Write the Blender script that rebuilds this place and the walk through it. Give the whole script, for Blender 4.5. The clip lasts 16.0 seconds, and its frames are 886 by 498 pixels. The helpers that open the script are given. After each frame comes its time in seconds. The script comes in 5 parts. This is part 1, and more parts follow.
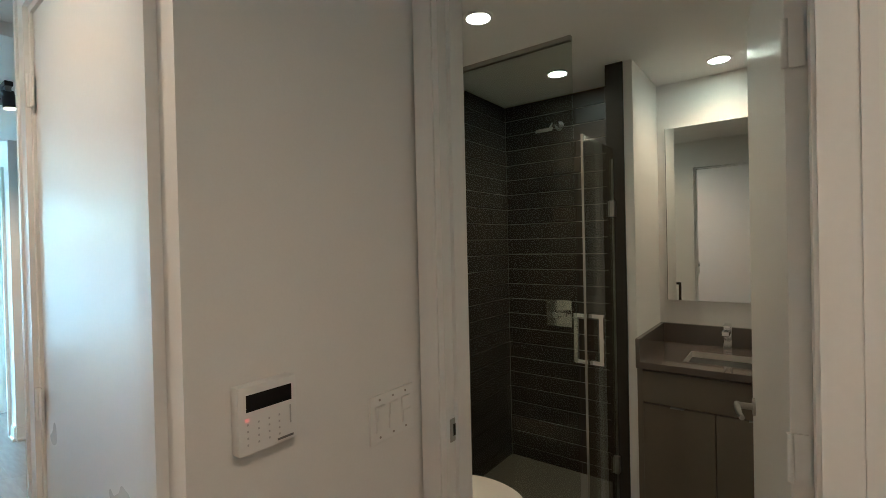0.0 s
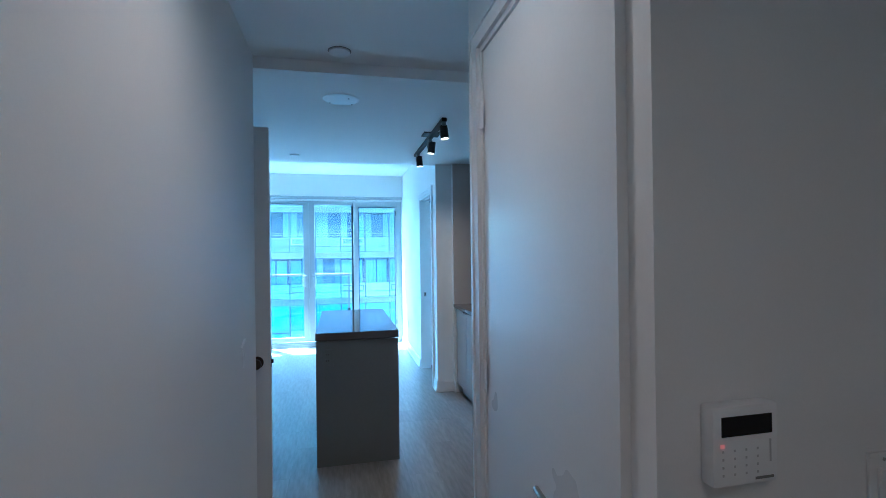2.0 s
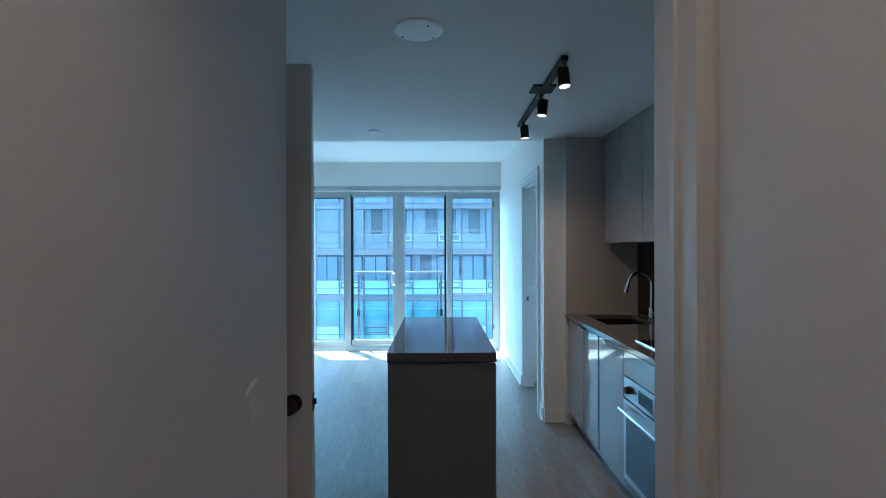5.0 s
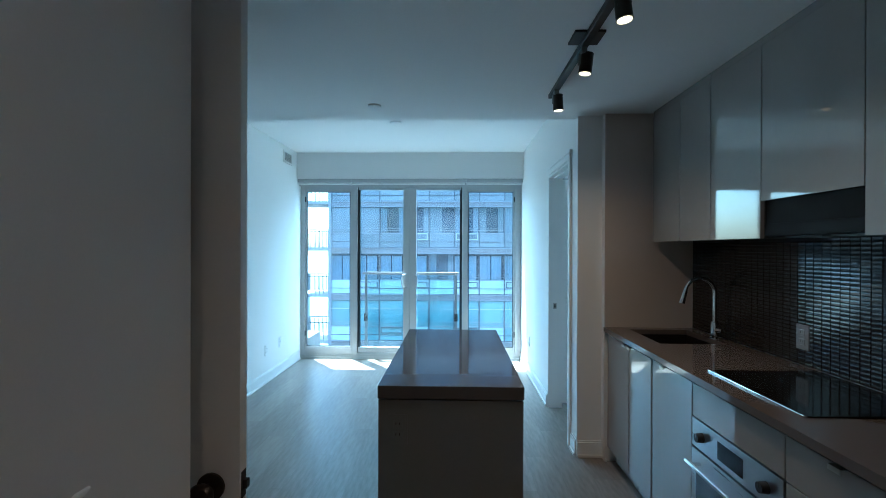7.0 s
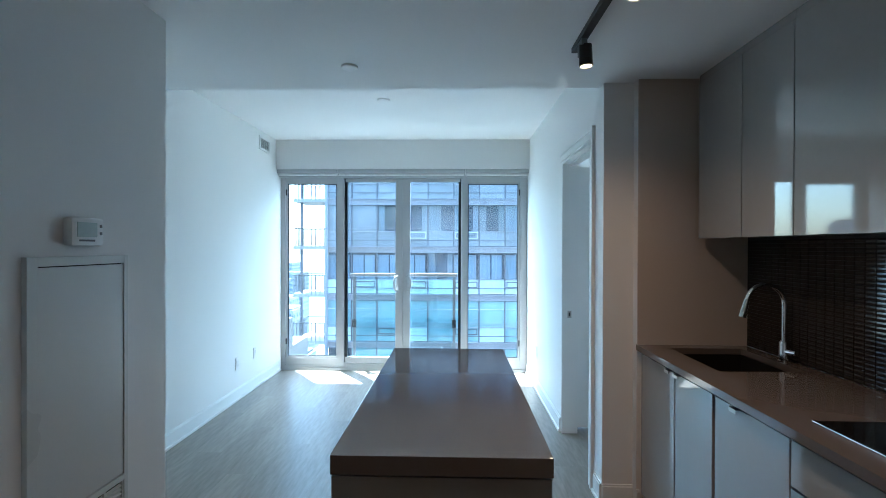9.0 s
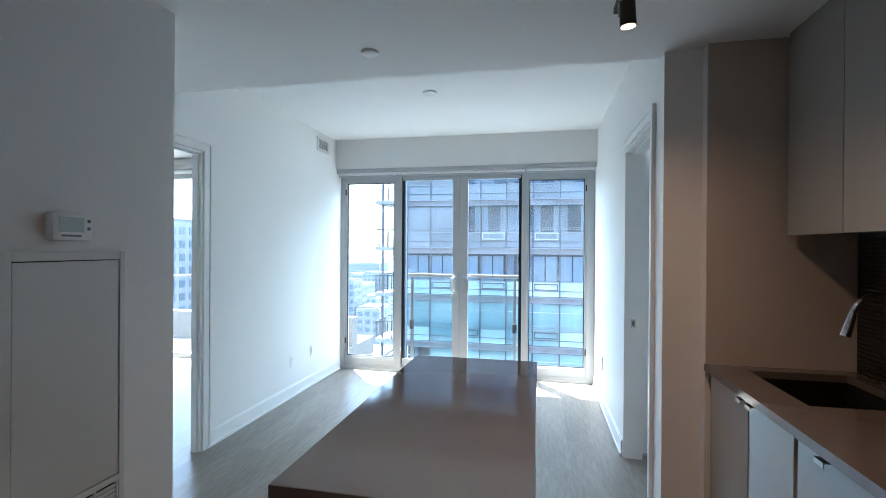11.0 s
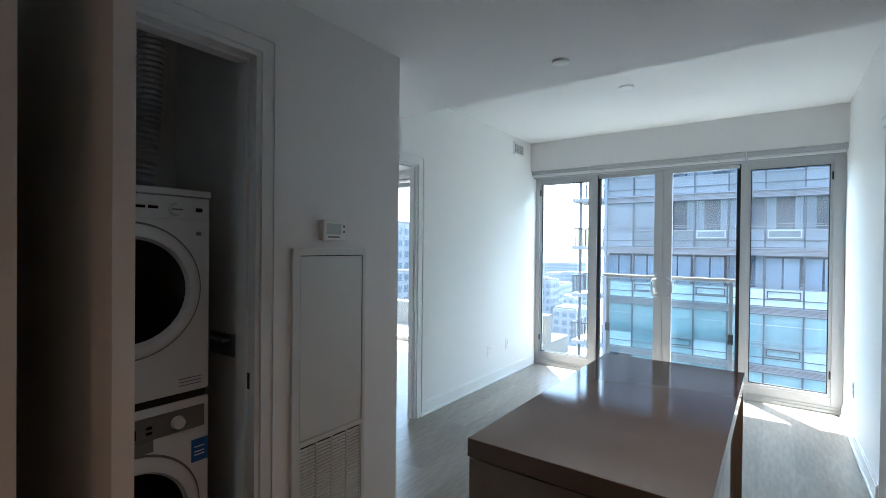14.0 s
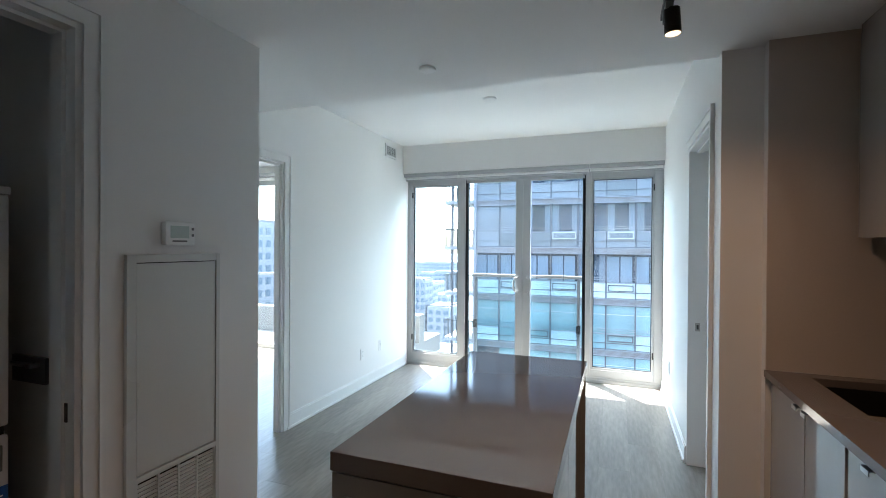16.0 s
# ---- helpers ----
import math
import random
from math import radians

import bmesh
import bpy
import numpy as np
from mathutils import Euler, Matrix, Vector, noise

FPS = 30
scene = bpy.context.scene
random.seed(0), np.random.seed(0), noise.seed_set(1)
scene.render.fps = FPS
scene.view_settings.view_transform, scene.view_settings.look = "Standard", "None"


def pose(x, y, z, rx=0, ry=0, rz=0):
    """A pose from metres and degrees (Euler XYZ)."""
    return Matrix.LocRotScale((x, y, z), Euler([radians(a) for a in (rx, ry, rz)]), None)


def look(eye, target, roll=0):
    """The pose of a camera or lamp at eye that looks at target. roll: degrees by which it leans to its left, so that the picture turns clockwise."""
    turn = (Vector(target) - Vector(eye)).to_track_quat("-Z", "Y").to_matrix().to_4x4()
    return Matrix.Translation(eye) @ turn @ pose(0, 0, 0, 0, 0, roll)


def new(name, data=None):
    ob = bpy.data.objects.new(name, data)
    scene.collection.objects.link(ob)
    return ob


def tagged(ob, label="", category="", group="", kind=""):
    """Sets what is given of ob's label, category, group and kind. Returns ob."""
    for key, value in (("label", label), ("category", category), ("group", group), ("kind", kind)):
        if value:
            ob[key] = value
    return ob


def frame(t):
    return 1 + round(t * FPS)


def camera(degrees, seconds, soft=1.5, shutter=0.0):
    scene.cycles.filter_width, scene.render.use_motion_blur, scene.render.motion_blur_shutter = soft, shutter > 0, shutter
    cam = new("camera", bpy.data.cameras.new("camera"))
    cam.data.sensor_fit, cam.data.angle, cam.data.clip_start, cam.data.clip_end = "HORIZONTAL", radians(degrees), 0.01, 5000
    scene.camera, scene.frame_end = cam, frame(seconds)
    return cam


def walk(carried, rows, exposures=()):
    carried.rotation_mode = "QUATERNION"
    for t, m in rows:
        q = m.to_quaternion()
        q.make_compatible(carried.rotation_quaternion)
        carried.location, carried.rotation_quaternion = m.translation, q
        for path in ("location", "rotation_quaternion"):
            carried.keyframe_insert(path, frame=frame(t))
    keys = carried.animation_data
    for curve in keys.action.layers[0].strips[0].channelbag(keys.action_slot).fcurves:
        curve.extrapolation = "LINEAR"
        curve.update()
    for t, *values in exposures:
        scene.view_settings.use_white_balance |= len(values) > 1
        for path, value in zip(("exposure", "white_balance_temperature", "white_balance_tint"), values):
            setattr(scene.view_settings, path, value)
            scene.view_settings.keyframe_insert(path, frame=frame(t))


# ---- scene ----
cam = camera(87.7, 16.0, soft=0.85)
PATH = [
    (0, (0.076, 0.168, 1.472), (1.675, 1.369, 1.454), -1.3),
    (0.5, (0.048, 0.217, 1.473), (1.404, 1.687, 1.464), -1.2),
    (1, (0.017, 0.265, 1.472), (1.056, 1.974, 1.472), -1.0),
    (1.5, (-0.018, 0.305, 1.473), (0.697, 2.173, 1.478), -0.8),
    (2, (-0.048, 0.348, 1.471), (0.389, 2.299, 1.478), -0.7),
    (2.5, (-0.064, 0.432, 1.464), (0.219, 2.412, 1.468), -0.5),
    (3, (-0.065, 0.529, 1.459), (0.182, 2.514, 1.462), -0.4),
    (3.5, (-0.035, 0.68, 1.453), (0.148, 2.671, 1.449), -0.4),
    (4, (0.008, 0.874, 1.462), (0.117, 2.871, 1.459), -0.2),
    (4.2, (0.021, 0.937, 1.46), (0.103, 2.935, 1.457), -0.2),
    (6.5, (0.072, 1.685, 1.458), (0.043, 3.685, 1.455), 0.1),
    (7, (0.085, 1.815, 1.453), (0.03, 3.814, 1.448), 0.2),
    (7.5, (0.09, 1.983, 1.449), (0.038, 3.983, 1.44), 0.2),
    (8, (0.089, 2.14, 1.455), (0.045, 4.14, 1.445), 0.2),
    (10.5, (0.255, 2.689, 1.437), (0.065, 4.68, 1.429), 0.3),
    (11, (0.359, 2.695, 1.436), (-0.05, 4.653, 1.43), 0.4),
    (11.5, (0.443, 2.651, 1.435), (-0.171, 4.555, 1.428), 0.5),
    (12, (0.483, 2.601, 1.442), (-0.347, 4.421, 1.432), 0.7),
    (12.5, (0.503, 2.565, 1.436), (-0.473, 4.31, 1.423), 0.7),
    (13, (0.479, 2.553, 1.434), (-0.578, 4.251, 1.418), 0.7),
    (13.5, (0.465, 2.554, 1.436), (-0.686, 4.19, 1.418), 0.6),
    (14, (0.454, 2.552, 1.436), (-0.718, 4.172, 1.419), 0.6),
    (14.5, (0.469, 2.561, 1.444), (-0.707, 4.179, 1.426), 0.5),
    (15, (0.47, 2.579, 1.445), (-0.659, 4.23, 1.428), 0.5),
    (15.5, (0.474, 2.587, 1.448), (-0.491, 4.339, 1.434), 0.5),
    (16, (0.476, 2.58, 1.452), (-0.225, 4.453, 1.441), 0.4),
]
EXPOSURES = [(0.0, 5.12, 4650, -18), (1.0, 4.86, 4000, -22), (2.0, 4.12, 3650, -13), (3.0, 3.65, 3930, -12), (4.0, 3.5, 4180, -13), (7.0, 3.22, 4550, -13), (8.0, 3.35, 4800, -9), (10.5, 3.5, 5550, 3), (11.5, 3.43, 5800, 5), (14.0, 3.3, 5950, 5), (16.0, 3.42, 6050, 5)]
walk(cam, [(t, look(eye, target, roll)) for t, eye, target, roll in PATH], EXPOSURES)

# ---- world, sun and lamps ----
SUN_FROM = Vector((-0.62, 0.78, 0.0)).normalized()
SUN_UP = radians(69)
world = bpy.data.worlds.new("sky")
scene.world = world
world.use_nodes = True
wn = world.node_tree.nodes
sky = wn.new("ShaderNodeTexSky")
sky.sky_type = "NISHITA"
sky.sun_disc = False
sky.sun_elevation = SUN_UP
sky.sun_rotation = math.atan2(SUN_FROM.x, SUN_FROM.y)
sky.air_density, sky.dust_density, sky.ozone_density = 1.0, 2.5, 1.0
world.node_tree.links.new(sky.outputs[0], wn["Background"].inputs[0])
wn["Background"].inputs[1].default_value = 0.15
sun_data = bpy.data.lights.new("sun", "SUN")
sun_data.energy, sun_data.angle, sun_data.color = 5.0, radians(0.5), (1.0, 0.95, 0.87)
sun = new("sun", sun_data)
sun_at = SUN_FROM * math.cos(SUN_UP) * 30 + Vector((0, 8, math.sin(SUN_UP) * 30))
sun.matrix_world = look(sun_at, (0, 8, 0))
WARM = (1.0, 0.58, 0.345)
HALL = (1.0, 0.50, 0.29)
BATH = (1.0, 0.54, 0.285)


def lamp(name, kind, at, target, power, size=0.1, color=WARM, spot=100, size_y=None):
    data = bpy.data.lights.new(name, kind)
    data.energy, data.color = power, color
    if kind == "AREA":
        data.shape, data.size, data.size_y = "RECTANGLE", size, size_y or size
    else:
        data.shadow_soft_size = size
    if kind == "SPOT":
        data.spot_size, data.spot_blend = radians(spot), 1.0
    ob = new(name, data)
    ob.matrix_world = look(at, target)
    return ob


# unseen area lamp above the window openings, added to boost the sky's light
lamp("sky_boost", "AREA", (-1.0, 9.2, 3.45), (-1.0, 6.6, 0.9), 38, 7.5, (0.76, 0.93, 1.0), size_y=1.3)

# ---- materials ----
def tree(name):
    m = bpy.data.materials.new(name)
    m.use_nodes = True
    nt = m.node_tree
    return m, nt, nt.nodes["Principled BSDF"]


def surface(name, color, rough=0.5, metal=0.0, vary=0.06, scale=6.0, grain=60.0, bump=0.05, stretch=(1, 1, 1), coat=0.0, spec=0.5, per_piece=0.0, rough_vary=0.08, second=None):
    """A plain surface with variation at two scales and fine relief."""
    m, nt, b = tree(name)
    n, l = nt.nodes, nt.links
    tc = n.new("ShaderNodeTexCoord")
    mp = n.new("ShaderNodeMapping")
    mp.inputs["Scale"].default_value = stretch
    l.new(tc.outputs["Object"], mp.inputs[0])
    big = n.new("ShaderNodeTexNoise")
    big.inputs["Scale"].default_value, big.inputs["Detail"].default_value = scale, 4
    fine = n.new("ShaderNodeTexNoise")
    fine.inputs["Scale"].default_value, fine.inputs["Detail"].default_value = grain, 5
    for t in (big, fine):
        l.new(mp.outputs[0], t.inputs["Vector"])
    add = n.new("ShaderNodeMath")
    add.operation = "ADD"
    l.new(big.outputs[0], add.inputs[0])
    l.new(fine.outputs[0], add.inputs[1])
    value = add
    if per_piece:
        info = n.new("ShaderNodeObjectInfo")
        mul = n.new("ShaderNodeMath")
        mul.operation = "MULTIPLY_ADD"
        mul.inputs[1].default_value = per_piece
        l.new(info.outputs["Random"], mul.inputs[0])
        l.new(add.outputs[0], mul.inputs[2])
        value = mul
    ramp = n.new("ShaderNodeMapRange")
    ramp.inputs["From Min"].default_value, ramp.inputs["From Max"].default_value = 0.6, 1.4 + per_piece
    l.new(value.outputs[0], ramp.inputs[0])
    mix = n.new("ShaderNodeMix")
    mix.data_type = "RGBA"
    lo = [max(0, c * (1 - vary)) for c in color]
    hi = [min(1, c * (1 + vary)) for c in (second or color)]
    mix.inputs["A"].default_value, mix.inputs["B"].default_value = (*lo, 1), (*hi, 1)
    l.new(ramp.outputs[0], mix.inputs["Factor"])
    l.new(mix.outputs["Result"], b.inputs["Base Color"])
    rr = n.new("ShaderNodeMapRange")
    rr.inputs["To Min"].default_value, rr.inputs["To Max"].default_value = max(0.02, rough * (1 - rough_vary * 3)), min(1, rough * (1 + rough_vary * 3))
    l.new(big.outputs[0], rr.inputs[0])
    l.new(rr.outputs[0], b.inputs["Roughness"])
    b.inputs["Metallic"].default_value = metal
    b.inputs["Specular IOR Level"].default_value = spec
    b.inputs["Coat Weight"].default_value = coat
    b.inputs["Coat Roughness"].default_value = 0.05
    if bump:
        bp = n.new("ShaderNodeBump")
        bp.inputs["Strength"].default_value, bp.inputs["Distance"].default_value = bump, 0.002
        l.new(fine.outputs[0], bp.inputs["Height"])
        l.new(bp.outputs[0], b.inputs["Normal"])
    return m


def glass(name, tint=(0.95, 0.98, 0.97), ior=1.5, rough=0.0, dust=0.0):
    m = bpy.data.materials.new(name)
    m.use_nodes = True
    nt = m.node_tree
    n, l = nt.nodes, nt.links
    n.remove(n["Principled BSDF"])
    clear, shine, mix = n.new("ShaderNodeBsdfTransparent"), n.new("ShaderNodeBsdfGlossy"), n.new("ShaderNodeMixShader")
    clear.inputs[0].default_value = (*tint, 1)
    shine.inputs["Roughness"].default_value = rough
    facing, power, fres = n.new("ShaderNodeLayerWeight"), n.new("ShaderNodeMath"), n.new("ShaderNodeMath")
    facing.inputs[0].default_value = 0.5
    power.operation, fres.operation = "POWER", "MULTIPLY_ADD"
    head_on = ((ior - 1) / (ior + 1)) ** 2
    power.inputs[1].default_value = 5.0
    fres.inputs[1].default_value, fres.inputs[2].default_value = 1 - head_on, head_on
    l.new(facing.outputs["Facing"], power.inputs[0])
    l.new(power.outputs[0], fres.inputs[0])
    l.new(fres.outputs[0], mix.inputs[0])
    l.new(clear.outputs[0], mix.inputs[1])
    l.new(shine.outputs[0], mix.inputs[2])
    last = mix
    if dust:
        film, speck, both = n.new("ShaderNodeBsdfTranslucent"), n.new("ShaderNodeTexNoise"), n.new("ShaderNodeMixShader")
        film.inputs[0].default_value = (0.8, 0.82, 0.85, 1)
        speck.inputs["Scale"].default_value, speck.inputs["Detail"].default_value = 3.0, 6
        amount = n.new("ShaderNodeMath")
        amount.operation = "MULTIPLY"
        amount.inputs[1].default_value = dust * 2
        l.new(speck.outputs[0], amount.inputs[0])
        l.new(amount.outputs[0], both.inputs[0])
        l.new(mix.outputs[0], both.inputs[1])
        l.new(film.outputs[0], both.inputs[2])
        last = both
    l.new(last.outputs[0], n["Material Output"].inputs[0])
    return m


def glow(name, color, strength):
    m, nt, b = tree(name)
    b.inputs["Base Color"].default_value = (0.9, 0.9, 0.9, 1)
    b.inputs["Emission Color"].default_value = (*color, 1)
    b.inputs["Emission Strength"].default_value = strength
    return m


PAINT = surface("wall_paint", (0.81, 0.805, 0.79), 0.55, vary=0.02, scale=1.2, grain=220, bump=0.06)
CEIL = surface("ceiling_paint", (0.83, 0.83, 0.82), 0.8, vary=0.02, scale=1.0, grain=160, bump=0.05)
TRIM = surface("trim_paint", (0.79, 0.79, 0.78), 0.35, vary=0.02, scale=2, grain=90, bump=0.03)
DOORW = surface("door_paint", (0.80, 0.80, 0.79), 0.30, vary=0.02, scale=1.5, grain=120, bump=0.04)
PLANK = surface("oak_plank", (0.175, 0.156, 0.138), 0.36, vary=0.24, scale=1.1, grain=7, bump=0.05, stretch=(7, 1.1, 7), per_piece=0.25, second=(0.27, 0.243, 0.215))
QUARTZ = surface("brown_quartz", (0.125, 0.106, 0.095), 0.07, vary=0.035, scale=5, grain=180, bump=0.01)
GLOSS = surface("gloss_taupe_front", (0.32, 0.304, 0.286), 0.04, vary=0.02, scale=1.5, grain=40, bump=0.0, coat=0.5)
ISLE = surface("taupe_panel", (0.20, 0.188, 0.168), 0.35, vary=0.04, scale=2, grain=60, bump=0.02)
CARC = surface("cabinet_carcass", (0.05, 0.05, 0.05), 0.6)
CHROME = surface("chrome", (0.75, 0.75, 0.76), 0.10, 1.0, vary=0.02, bump=0.0)
STEEL = surface("brushed_steel", (0.48, 0.48, 0.49), 0.30, 1.0, vary=0.05, scale=4, grain=90, stretch=(30, 1, 30), bump=0.02)
NICKEL = surface("satin_nickel", (0.42, 0.40, 0.37), 0.32, 1.0, vary=0.04, bump=0.0)
BRONZE = surface("dark_bronze", (0.06, 0.05, 0.045), 0.35, 0.8, vary=0.1, bump=0.0)
BLACK = surface("black_metal", (0.018, 0.017, 0.016), 0.42, 0.3, vary=0.1, bump=0.0)
HOODBLK = surface("black_hood_paint", (0.005, 0.005, 0.005), 0.7, vary=0.1, bump=0.0, spec=0.2)
DOORGLASS = surface("dryer_door_glass", (0.004, 0.004, 0.004), 0.12, bump=0.0, spec=0.12)
COOKGLASS = surface("cooktop_glass", (0.006, 0.006, 0.006), 0.09, bump=0.0, spec=0.22)
BLKGLASS = surface("black_glass", (0.008, 0.008, 0.009), 0.04, vary=0.1, bump=0.0)
MOSAIC = surface("dark_glazed_mosaic", (0.026, 0.023, 0.021), 0.10, vary=0.15, scale=12, grain=60, bump=0.02, per_piece=0.3, spec=0.32)
GROUT = surface("dark_grout", (0.022, 0.020, 0.019), 0.8, vary=0.1, grain=200)
SHTILE = surface("charcoal_tile", (0.034, 0.031, 0.025), 0.40, vary=0.03, scale=3, grain=12, bump=0.0, per_piece=0.6, spec=0.35)
SHGROUT = surface("pale_grout", (0.46, 0.42, 0.35), 0.8, vary=0.1, grain=200)
PORCELAIN = surface("white_porcelain", (0.82, 0.80, 0.76), 0.08, vary=0.01, bump=0.0, coat=0.4)
PLASTIC = surface("white_plastic", (0.82, 0.82, 0.81), 0.38, vary=0.02, bump=0.01)
ENAMEL = surface("white_enamel", (0.72, 0.73, 0.74), 0.22, vary=0.02, bump=0.0)
GREYPL = surface("grey_plastic", (0.16, 0.165, 0.165), 0.4, vary=0.05, bump=0.0)
DARKPL = surface("dark_display", (0.008, 0.008, 0.009), 0.25, bump=0.0, spec=0.25)
BLUE = surface("blue_label", (0.02, 0.12, 0.42), 0.5, bump=0.0)
VANITY = surface("taupe_vanity_front", (0.17, 0.145, 0.115), 0.4, vary=0.04, bump=0.02)
PANELW = surface("white_steel_panel", (0.66, 0.67, 0.65), 0.30, vary=0.02, scale=1.5, grain=150, bump=0.02)
ALU = surface("white_aluminium", (0.46, 0.47, 0.48), 0.35, vary=0.02, bump=0.0)
DARKALU = surface("dark_aluminium", (0.03, 0.035, 0.04), 0.4, 0.3, bump=0.0)
# Near-black that puts the shade of holes, slots and gaps into colour.
GAPSHADE = surface("gap_shade", (0.01, 0.01, 0.01), 0.8, bump=0.0)
MIRROR = surface("mirror_silver", (0.86, 0.88, 0.87), 0.02, 1.0, vary=0.0, bump=0.0, rough_vary=0)
FOIL = surface("foil_duct", (0.62, 0.62, 0.62), 0.30, 1.0, vary=0.1, bump=0.1)
CONCRETE = surface("pale_concrete", (0.33, 0.32, 0.31), 0.85, vary=0.12, scale=1.0, grain=30, bump=0.2)
GLASS = glass("window_glass", (0.93, 0.97, 0.97), dust=0.009)
SHGLASS = glass("shower_glass", (0.86, 0.88, 0.85), ior=1.3)
RAILGLASS = glass("rail_glass", (0.80, 0.89, 0.90))
LED_WARM = glow("downlight_lens", (1.0, 0.80, 0.58), 1.6)
LED_SPOT = glow("spot_lens", (1.0, 0.66, 0.36), 0.3)
LCD = surface("thermostat_display", (0.50, 0.58, 0.56), 0.25, bump=0.0)
REDLED = glow("red_led", (1.0, 0.05, 0.03), 0.03)
ENDPANEL = surface("taupe_end_panel", (0.52, 0.46, 0.41), 0.5, vary=0.03, scale=1.5, grain=120, bump=0.03)
TWFRAME = surface("tower_mullion", (0.28, 0.28, 0.31), 0.5, 0.2, vary=0.06, bump=0.0)
TWMULL = surface("tower_dark_mullion", (0.085, 0.09, 0.11), 0.5, 0.2, vary=0.08, bump=0.0)
TWGREY = surface("tower_grey_glass", (0.17, 0.185, 0.195), 0.35, vary=0.25, scale=0.25, grain=1.2, bump=0.04, per_piece=0.9, second=(0.23, 0.24, 0.265), spec=0.3)
TWCURTAIN = surface("pale_curtain", (0.34, 0.34, 0.36), 0.9, vary=0.30, scale=0.4, grain=9, stretch=(1, 1, 0.02), bump=0.0, per_piece=0.4)
# Distance haze is put into the flat blue-grey of far walls and ground.
CITY = surface("hazed_city_wall", (0.16, 0.19, 0.23), 0.9, vary=0.12, scale=0.05, grain=0.5, per_piece=0.8, second=(0.29, 0.29, 0.30))
CITYWIN = surface("city_window", (0.11, 0.15, 0.19), 0.2, bump=0.0)
GROUND = surface("hazed_city_ground", (0.13, 0.145, 0.145), 0.95, vary=0.3, scale=0.01, grain=0.08)
# Dim interiors behind the tower panes are put into this blue-grey.
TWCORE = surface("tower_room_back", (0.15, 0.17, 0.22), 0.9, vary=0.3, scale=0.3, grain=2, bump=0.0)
RAILPOST = surface("rail_post_grey", (0.16, 0.17, 0.18), 0.4, 0.5, bump=0.0)
HANDRAIL = surface("handrail_grey", (0.24, 0.22, 0.22), 0.4, 0.3, bump=0.0)
ROOFMEM = surface("roof_membrane", (0.13, 0.135, 0.14), 0.9, vary=0.15, scale=0.2, grain=4)

# ---- builders ----
WORLD_AT = {}


def box(bm, x0, x1, y0, y1, z0, z1, bevel=0.0):
    made = bmesh.ops.create_cube(bm, size=1.0)["verts"]
    for v in made:
        v.co = Vector(((x0 + x1) / 2 + v.co.x * (x1 - x0), (y0 + y1) / 2 + v.co.y * (y1 - y0), (z0 + z1) / 2 + v.co.z * (z1 - z0)))
    if bevel:
        edges = list({e for v in made for e in v.link_edges})
        bmesh.ops.bevel(bm, geom=edges, offset=bevel, segments=2, affect="EDGES", profile=0.6)
    return bm


def B(*args, **kw):
    return box(bmesh.new(), *args, **kw)


def cyl(bm, at, axis, r0, length, r1=None, seg=24, caps=True):
    """A tapered round bar from at along axis."""
    a = Vector(axis).normalized()
    m = Matrix.Translation(Vector(at) + a * length / 2) @ a.to_track_quat("Z", "Y").to_matrix().to_4x4()
    bmesh.ops.create_cone(bm, cap_ends=caps, segments=seg, radius1=r0, radius2=r0 if r1 is None else r1, depth=length, matrix=m)
    return bm


def C(*args, **kw):
    return cyl(bmesh.new(), *args, **kw)


def lathe(bm, at, axis, profile, seg=32):
    """Turns (radius, height) pairs round an axis."""
    a = Vector(axis).normalized()
    m = Matrix.Translation(at) @ a.to_track_quat("Z", "Y").to_matrix().to_4x4()
    rings = []
    for r, h in profile:
        rings.append([bm.verts.new(m @ Vector((r * math.cos(2 * math.pi * i / seg), r * math.sin(2 * math.pi * i / seg), h))) for i in range(seg)])
    for p, q in zip(rings, rings[1:]):
        for i in range(seg):
            bm.faces.new((p[i], p[(i + 1) % seg], q[(i + 1) % seg], q[i]))
    for ring, flip in ((rings[0], True), (rings[-1], False)):
        if (profile[0] if flip else profile[-1])[0] > 1e-4:
            bm.faces.new(list(reversed(ring)) if flip else ring)
    bmesh.ops.recalc_face_normals(bm, faces=bm.faces)
    return bm


def tube(bm, points, r, seg=12):
    """A round bar along a smooth line of points."""
    pts = [Vector(p) for p in points]
    rings = []
    for i, p in enumerate(pts):
        d = (pts[min(i + 1, len(pts) - 1)] - pts[max(i - 1, 0)]).normalized()
        side = d.cross(Vector((0.31, 0.93, 0.17))).normalized()
        up = d.cross(side).normalized()
        rad = r(i / (len(pts) - 1)) if callable(r) else r
        rings.append([bm.verts.new(p + rad * (math.cos(a) * side + math.sin(a) * up)) for a in [2 * math.pi * k / seg for k in range(seg)]])
    for p, q in zip(rings, rings[1:]):
        for i in range(seg):
            bm.faces.new((p[i], p[(i + 1) % seg], q[(i + 1) % seg], q[i]))
    bm.faces.new(list(reversed(rings[0])))
    bm.faces.new(rings[-1])
    bmesh.ops.recalc_face_normals(bm, faces=bm.faces)
    return bm


def solid(name, bm, material, at=(0, 0, 0), smooth=False):
    me = bpy.data.meshes.new(name)
    bm.normal_update()
    bmesh.ops.translate(bm, verts=bm.verts, vec=-Vector(at))
    bm.to_mesh(me)
    bm.free()
    me.materials.append(material)
    if smooth:
        me.shade_smooth()
        me.set_sharp_from_angle(angle=radians(35))
    ob = new(name, me)
    ob.location = at
    WORLD_AT[ob.name] = Vector(at)
    return ob


